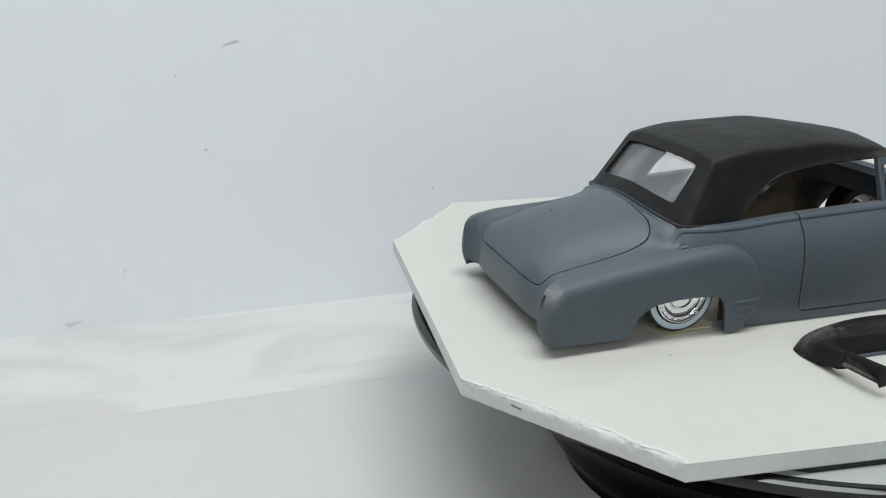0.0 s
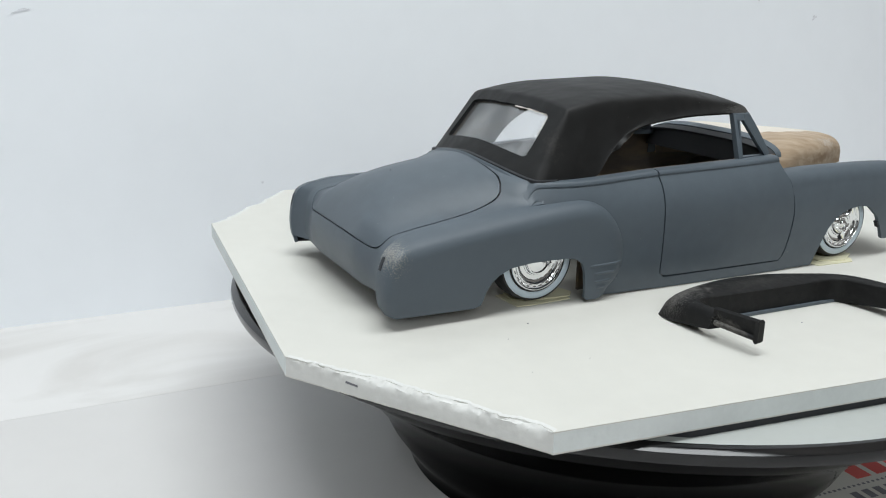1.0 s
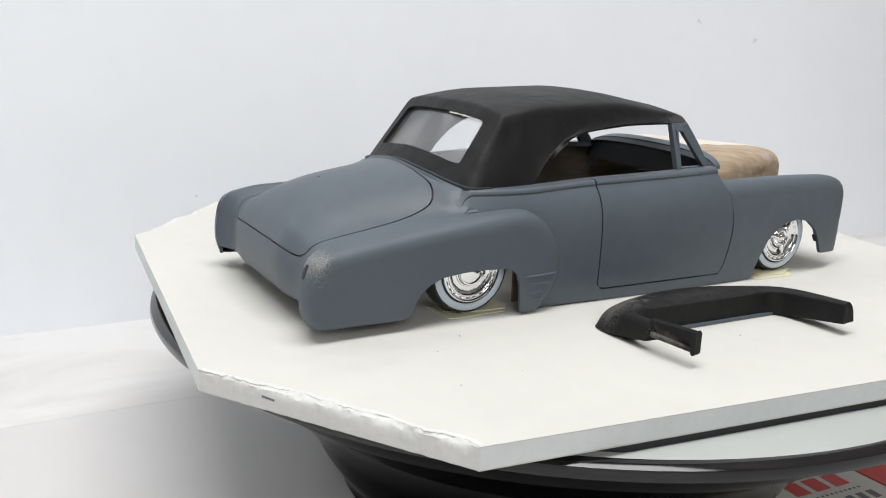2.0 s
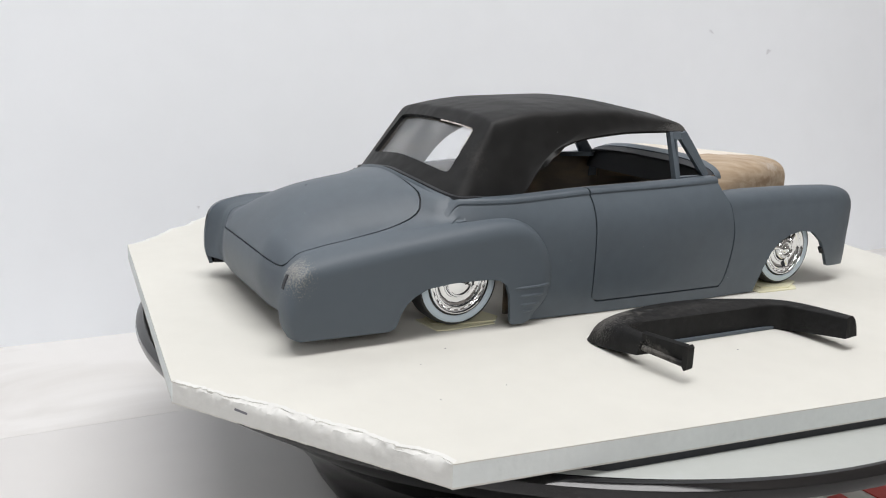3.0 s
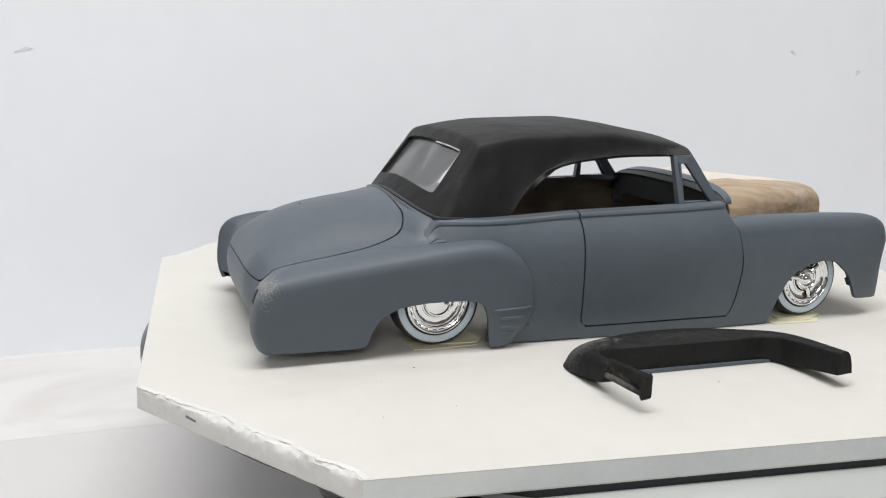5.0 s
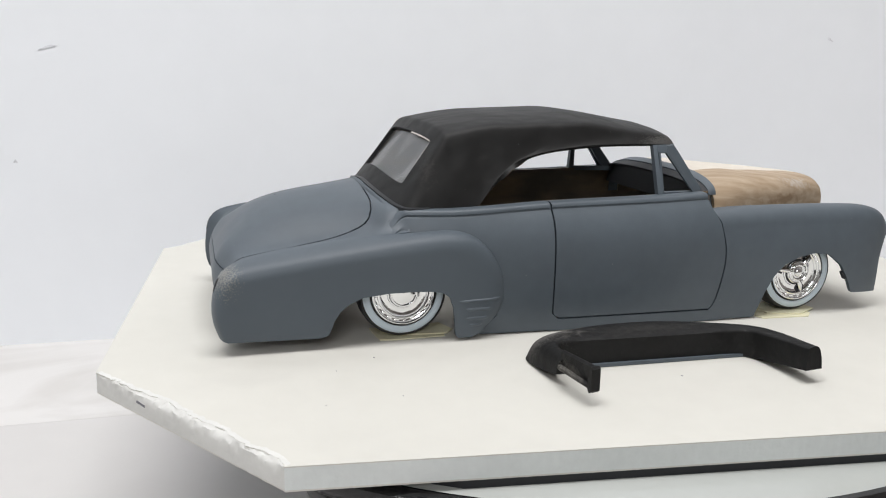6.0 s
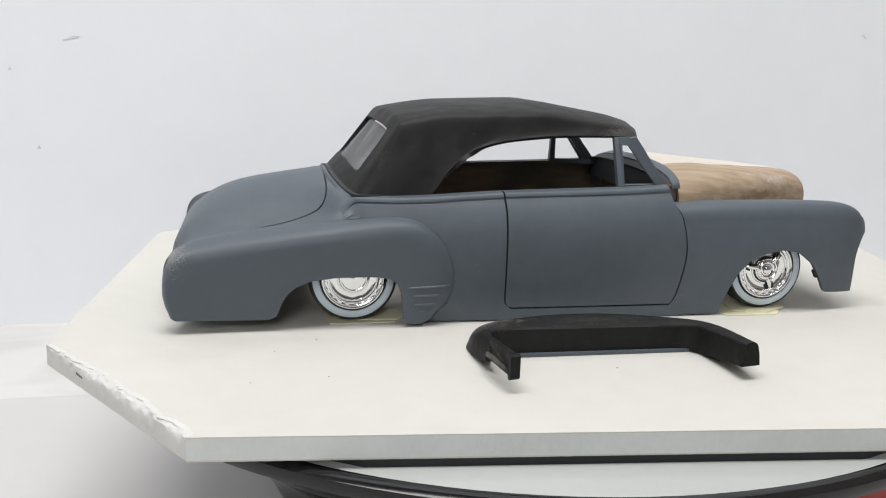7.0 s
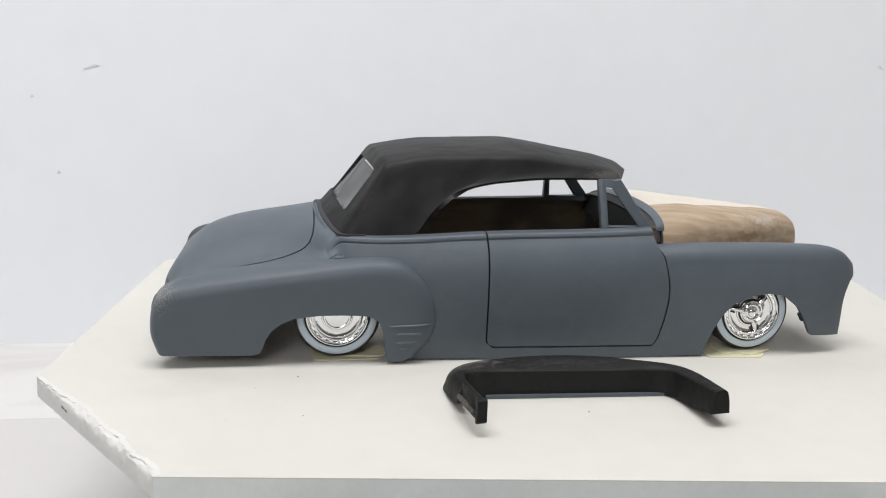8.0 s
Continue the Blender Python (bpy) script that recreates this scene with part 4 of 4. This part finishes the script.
def plate(name, outline, s, thick=0.045):
    """A flat member of the windshield frame, leaning in with height, its outer edges chamfered."""
    mid = np.mean(np.array(outline), axis=0)
    rows = []
    for depth, shrink in ((0.0, 0.008), (0.008, 0.0), (thick, 0.0)):
        row = []
        for x, z in outline:
            d = mid - (x, z)
            d = d / np.linalg.norm(d) * shrink
            row.append((x + d[0], -s * (0.765 - 0.275 * (z - 0.85) - 0.4 * max(0.0, x - 2.03) - depth), z + d[1]))
        rows.append(row)
    n = len(outline)
    faces = [tuple(range(n)), tuple(range(3 * n - 1, 2 * n - 1, -1))]
    faces += [(r * n + (i + 1) % n, r * n + i, (r + 1) * n + i, (r + 1) * n + (i + 1) % n) for r in range(2) for i in range(n)]
    ob = make(name, [v for row in rows for v in row], faces, PRIMER, car)
    bm = bmesh.new()
    bm.from_mesh(ob.data)
    bmesh.ops.recalc_face_normals(bm, faces=bm.faces)
    bm.to_mesh(ob.data)
    bm.free()
    return ob


hood = thing("hood", "unpainted tan and cream hood fitted between the grey fenders", "car hood")
shell("centre_filler", hood_rows(2.252, 3.565, 70, span=lambda x, h: (-strip(x, h), strip(x, h))), 0.025, (0, 0, 1), CREAM, hood, "cream filler strip down the middle", inside=INSIDE)
shell("hood_side", hood_rows(2.252, 3.565, 70, span=lambda x, h: (-1, -strip(x, h))), 0.025, (0, 0, 1), TAN, hood, "streaky tan side", inside=INSIDE)
shell("hood_side", hood_rows(2.252, 3.565, 70, span=lambda x, h: (strip(x, h), 1)), 0.025, (0, 0, 1), TAN, hood, "streaky tan side", inside=INSIDE)
for s in (1, -1):
    bar("bracket", ((3.222, -s * 0.9, 0.3), (3.25, -s * 0.9, 0.25)), 0.018, 0.03, SHADOW_BLACK, car, label="small black bracket inside the front arch")
shell("cowl", hood_rows(2.185, 2.245, 8, 0.006, low=0.85, power=0.9), 0.02, (0, 0, 1), PRIMER, car, inside=INSIDE)
# a panel, black for the roof's shade, closes the cowl's arch above the open foot space
arch = [v for v in hood_rows(2.17, 2.18, 2, -0.018, low=0.85, power=0.9)[0]]
shell("dash_panel", [[(2.17 - 0.03 * (1 - k), y, 0.75 + (z - 0.75) * k) for _, y, z in arch] for k in np.linspace(0, 1, 10)], 0.02, (-1, 0, 0), SHADOW_BLACK, car, "dash panel coloured black for the shade of the roof")
# The lip's black also carries the shade under the roof.
shell("dash_lip", hood_rows(2.125, 2.19, 6, -0.002, low=0.85, power=0.9), 0.02, (0, 0, 1), SHADOW_BLACK, car, "lip along the dash coloured black for the shade of the roof")
for s in (1, -1):
    plate("windshield_pillar", ((1.875, 1.14), (1.88, 1.185), (1.93, 1.195), (1.975, 1.13), (2.025, 1.05), (2.17, 0.862), (2.085, 0.862)), s)
    plate("vent_post", ((1.79, 0.845), (1.775, 1.19), (1.806, 1.19), (1.829, 0.845)), s)
    plate("vent_header", ((1.8, 1.133), (1.8, 1.19), (1.885, 1.19), (1.885, 1.133)), s)
    plate("vent_sill", ((1.8, 0.84), (1.8, 0.878), (2.1, 0.878), (2.2, 0.885), (2.2, 0.84)), s)
    bar("vent_frame", ((1.834, -s * 0.738, 0.872), (1.815, -s * 0.688, 1.14)), 0.014, 0.02, PRIMER, car)
    plate("cowl_side", ((2.16, 0.86), (2.19, 0.895), (2.238, 0.905), (2.245, 0.76), (2.2, 0.75)), s)
    bar("vent_frame", ((2.066, -s * 0.74, 0.878), (1.873, -s * 0.682, 1.14)), 0.014, 0.02, PRIMER, car)
    P = [[(x, 0.755 - 0.035 * (z / 0.8) ** 2, z) for z in np.linspace(0.03, curve(BELT, x) - 0.004, 14)] for x in np.linspace(0.4, 2.2, 30)]
    shell("inner_panel", mirrored(P, s), 0.02, (0, s, 0), INSIDE, car, "dark brown stained inner side")
    P = [[(x, 0.755 - 0.035 * (z / 0.8) ** 2, z) for z in np.linspace(0.5, curve(BELT, x) - 0.02, 8)] for x in np.linspace(0.14, 0.4, 12)]
    shell("inner_quarter", mirrored(P, s), 0.02, (0, s, 0), INSIDE, car, "dark brown stained inner side")
rim_line = [p for p in TOP[-1] if abs(p[1]) < 0.63]
sweep("windshield_header", np.array(rim_line)[::3] - (0.05, 0, 0.02), [(-0.018, -0.016), (0.018, -0.016), (0.018, 0.014), (-0.018, 0.014)], PRIMER, car)

# ---- wheels ----


def wheel(x, y, s, spin, arms):
    w = lathe("wheel", [(0.203, 0.02), (0.204, -0.008), (0.2, -0.015), (0.193, -0.017), (0.187, -0.012), (0.183, -0.002), (0.178, 0.001), (0.168, 0.001), (0.164, -0.006), (0.157, -0.009), (0.151, -0.004), (0.146, 0.006), (0.125, 0.013), (0.104, 0.008), (0.1, 0.0), (0.094, -0.002), (0.09, 0.006)], CHROME, car, "chrome wheel with a spinner cap and whitewall tyre", axis="y", steps=72)
    lathe("tyre", [(0.19, 0.2), (0.25, 0.2), (0.274, 0.18), (0.284, 0.14), (0.284, 0.05), (0.279, 0.016), (0.27, 0.002), (0.26, 0.0), (0.2, 0.004), (0.19, 0.05)], TYRE, w, axis="y", steps=72)
    lathe("whitewall", [(0.262, 0.002), (0.254, -0.006), (0.24, -0.009), (0.222, -0.008), (0.215, -0.002), (0.213, 0.01)], WHITEWALL, w, axis="y", steps=72)
    lathe("inner_ring", [(0.216, 0.004), (0.213, -0.004), (0.206, -0.004), (0.202, 0.012)], TYRE, w, axis="y", steps=72)
    lathe("wheel_back", [(0.19, 0.19), (0.182, 0.2), (0.17, 0.195), (0.16, 0.165), (0.1, 0.15), (0.092, 0.185), (0.05, 0.19), (0.045, 0.17), (0.0, 0.165)], CHROME, w, "chrome back of the wheel", axis="y", steps=48)
    # A flat black ring paints the shade into the groove round the cap.
    lathe("groove_shade", [(0.0915, 0.004), (0.082, 0.004)], SHADOW_BLACK, w, "black ring for the shade in the groove round the cap", axis="y", steps=48)
    ribbed = [(0.084, 0.006), (0.083, -0.014), (0.077, -0.02), (0.071, -0.016), (0.064, -0.017), (0.054, -0.025), (0.047, -0.024), (0.042, -0.018), (0.032, -0.021), (0.028, -0.03), (0.02, -0.035), (0.0, -0.037)]
    plain = [(0.09, 0.006), (0.09, -0.012), (0.085, -0.02), (0.079, -0.02), (0.075, -0.012), (0.06, -0.016), (0.03, -0.022), (0.0, -0.024)]
    lathe("cap", ribbed if arms == 3 else plain, CHROME, w, axis="y", steps=48)
    for k in range(arms):
        a = radians(spin + 120 * k)
        c, sn = math.cos(a), math.sin(a)
        # Black bars stand in for dark reflections on the chrome beside each ear.
        for e in (-1, 1):
            at = [(r * c - e * o * sn, h, r * sn + e * o * c) for r, o, h in ((0.112, 0.027, 0.0085), (0.15, 0.02, 0.003))]
            bar("reflection_bar", at, 0.014, 0.008, SHADOW_BLACK, w, label="black bar for the dark reflection beside a spinner ear")
        ear = []
        for r, half, h in ((0.06, 0.014, -0.02), (0.08, 0.019, -0.024), (0.11, 0.017, -0.022), (0.14, 0.013, -0.015), (0.154, 0.008, -0.006)):
            ear.append([(r * c - o * sn, h + 0.012 * (abs(o) / half) ** 2, r * sn + o * c) for o in np.linspace(-half, half, 7)])
        shell("spinner_ear", ear, 0.012, (0, -1, 0), CHROME, w)
    for k in range(16 if arms == 3 else 0):
        a = radians(spin + 7 + 360 / 16 * k)
        c, sn = math.cos(a), math.sin(a)
        bar("rib", ((0.05 * c, -0.024, 0.05 * sn), (0.066 * c, -0.017, 0.066 * sn)), 0.007, 0.006, CHROME, w)
    for k in range(22):
        a = radians(spin + 360 / 22 * k)
        c, sn = math.cos(a), math.sin(a)
        bar("stud", ((0.1695 * c, 0.001, 0.1695 * sn), (0.1805 * c, 0.0, 0.1805 * sn)), 0.028 if k % 3 else 0.016, 0.006, CHROME, w)
    w.matrix_basis = Matrix.Translation((x * K, y * K, 0.298 * K)) @ pose(0, 0, 0, 0, 0, 0 if s > 0 else 180)
    return w


for x, spin, arms in ((0.02, 28, 2), (2.893, 50, 3)):
    for s in (1, -1):
        wheel(x, -s * 0.835, s, spin, arms)
        tape = thing("masking_tape", "pale yellow piece of masking tape under a wheel", "tape", "tape under the wheels")
        back = x < 1
        low = [(-0.17, 0.6), (-0.168, 0.68), (-0.15, 0.853), (-0.06, 0.866), (0.27, 0.85), (0.29, 0.6)] if back else [(-0.28, 0.6), (-0.337, 0.9), (-0.32, 0.945), (0.04, 0.965), (0.1, 0.9), (0.1, 0.6)]
        high = [(-0.11, 0.6), (-0.12, 0.735), (0.0, 0.8), (0.29, 0.82), (0.35, 0.75), (0.3, 0.6)] if back else [(-0.2, 0.6), (-0.23, 0.86), (0.0, 0.93), (0.19, 0.82), (0.15, 0.6)]
        prism("tape_layer", [(x + a, -s * b) for a, b in low], 0.001, 0.008, TAPE, tape)
        prism("tape_layer", [(x + a, -s * b) for a, b in high], 0.0085, 0.016, TAPE, tape)

# ---- the loose black piece on the board ----
piece = thing("loose_black_piece", "worn black U-shaped moulded piece lying on the white board", "model part")
SWEEP = [  # outer foot, crest, inner top, inner foot
    ((0.645, -1.80, 0.06), (0.685, -1.83, 0.172), (0.72, -1.84, 0.182), (0.72, -1.84, 0.075)),
    ((0.63, -1.62, 0.03), (0.672, -1.66, 0.168), (0.705, -1.70, 0.18), (0.705, -1.70, 0.045)),
    ((0.625, -1.36, 0.0), (0.70, -1.5, 0.165), (0.735, -1.59, 0.176), (0.745, -1.595, 0.005)),
    ((0.72, -1.27, 0.0), (0.84, -1.42, 0.184), (0.86, -1.565, 0.172), (0.86, -1.575, 0.002)),
    ((1.2, -1.14, 0.0), (1.2, -1.36, 0.188), (1.2, -1.575, 0.17), (1.2, -1.585, 0.002)),
    ((1.6, -1.16, 0.0), (1.58, -1.38, 0.188), (1.6, -1.585, 0.17), (1.6, -1.595, 0.002)),
    ((1.9, -1.3, 0.0), (1.86, -1.48, 0.186), (1.89, -1.59, 0.17), (1.9, -1.6, 0.002)),
    ((2.08, -1.42, 0.0), (2.03, -1.57, 0.19), (1.975, -1.64, 0.175), (1.985, -1.635, 0.004)),
    ((2.15, -1.64, 0.03), (2.09, -1.73, 0.2), (2.01, -1.79, 0.185), (2.0, -1.79, 0.03)),
    ((2.12, -2.1, 0.085), (2.115, -2.06, 0.208), (2.04, -2.08, 0.205), (2.012, -2.105, 0.08)),
]
rail = along(rounded([[c for p in row for c in p] for row in SWEEP], 2), 120)
verts, m = [], 0
for row in rail:
    foot, crest, lip, sole = row[:3], row[3:6], row[6:9], row[9:]
    belly = foot * 0.68 + crest * 0.32
    belly[2] = foot[2] + 0.68 * (crest[2] - foot[2])
    ring = rounded([foot, belly, crest, lip, lip * 0.8 + sole * 0.2, sole], 2)
    m = len(ring)
    verts += [tuple(v) for v in ring]
n = len(rail)
faces = [(i * m + j, i * m + (j + 1) % m, (i + 1) * m + (j + 1) % m, (i + 1) * m + j) for i in range(n - 1) for j in range(m)]
faces += [tuple(range(m - 1, -1, -1)), tuple(range((n - 1) * m, n * m))]
make("curved_band", verts, faces, PART_BLACK, piece, sharp=50)
bar("lower_strip", ((0.86, -1.585, 0.012), (1.96, -1.606, 0.012)), 0.018, 0.03, PRIMER, piece, label="thin grey strip along the foot")


def arm(name, p0, p1, w0, w1, z0a, z1a, z0b, z1b, slope=0.0):
    """A tapered box from p0 to p1."""
    a, b = Vector((*p0, 0)), Vector((*p1, 0))
    side = (b - a).normalized().cross(Vector((0, 0, 1)))
    rows = []
    for t in np.linspace(0, 1, 9):
        c, w = a.lerp(b, t), w0 + (w1 - w0) * t
        lo, hi = z0a + (z0b - z0a) * t, z1a + (z1b - z1a) * t
        e = 0.012
        ring = [(-w / 2, lo + e), (-w / 2, hi - e), (-w / 2 + e, hi), (w / 2 - e, hi - slope * 0.55), (w / 2, max(lo + 2 * e, hi - e - slope)), (w / 2, lo + e), (w / 2 - e, lo), (-w / 2 + e, lo)]
        rows.append([tuple(c + side * u + Vector((0, 0, z))) for u, z in ring])
    verts = [v for r in rows for v in r]
    faces = [(i * 8 + j, i * 8 + (j + 1) % 8, (i + 1) * 8 + (j + 1) % 8, (i + 1) * 8 + j) for i in range(8) for j in range(8)]
    faces += [tuple(range(7, -1, -1)), tuple(range(64, 72))]
    return make(name, verts, faces, PART_BLACK, piece)


arm("broken_strip", (0.65, -1.84), (0.705, -2.13), 0.03, 0.03, 0.10, 0.135, 0.088, 0.118)
arm("broken_wall", (0.685, -1.80), (0.725, -2.11), 0.03, 0.03, 0.1, 0.2, 0.088, 0.215)
arm("end_post", (0.69, -2.125), (0.745, -2.115), 0.03, 0.03, 0.075, 0.215, 0.075, 0.215)
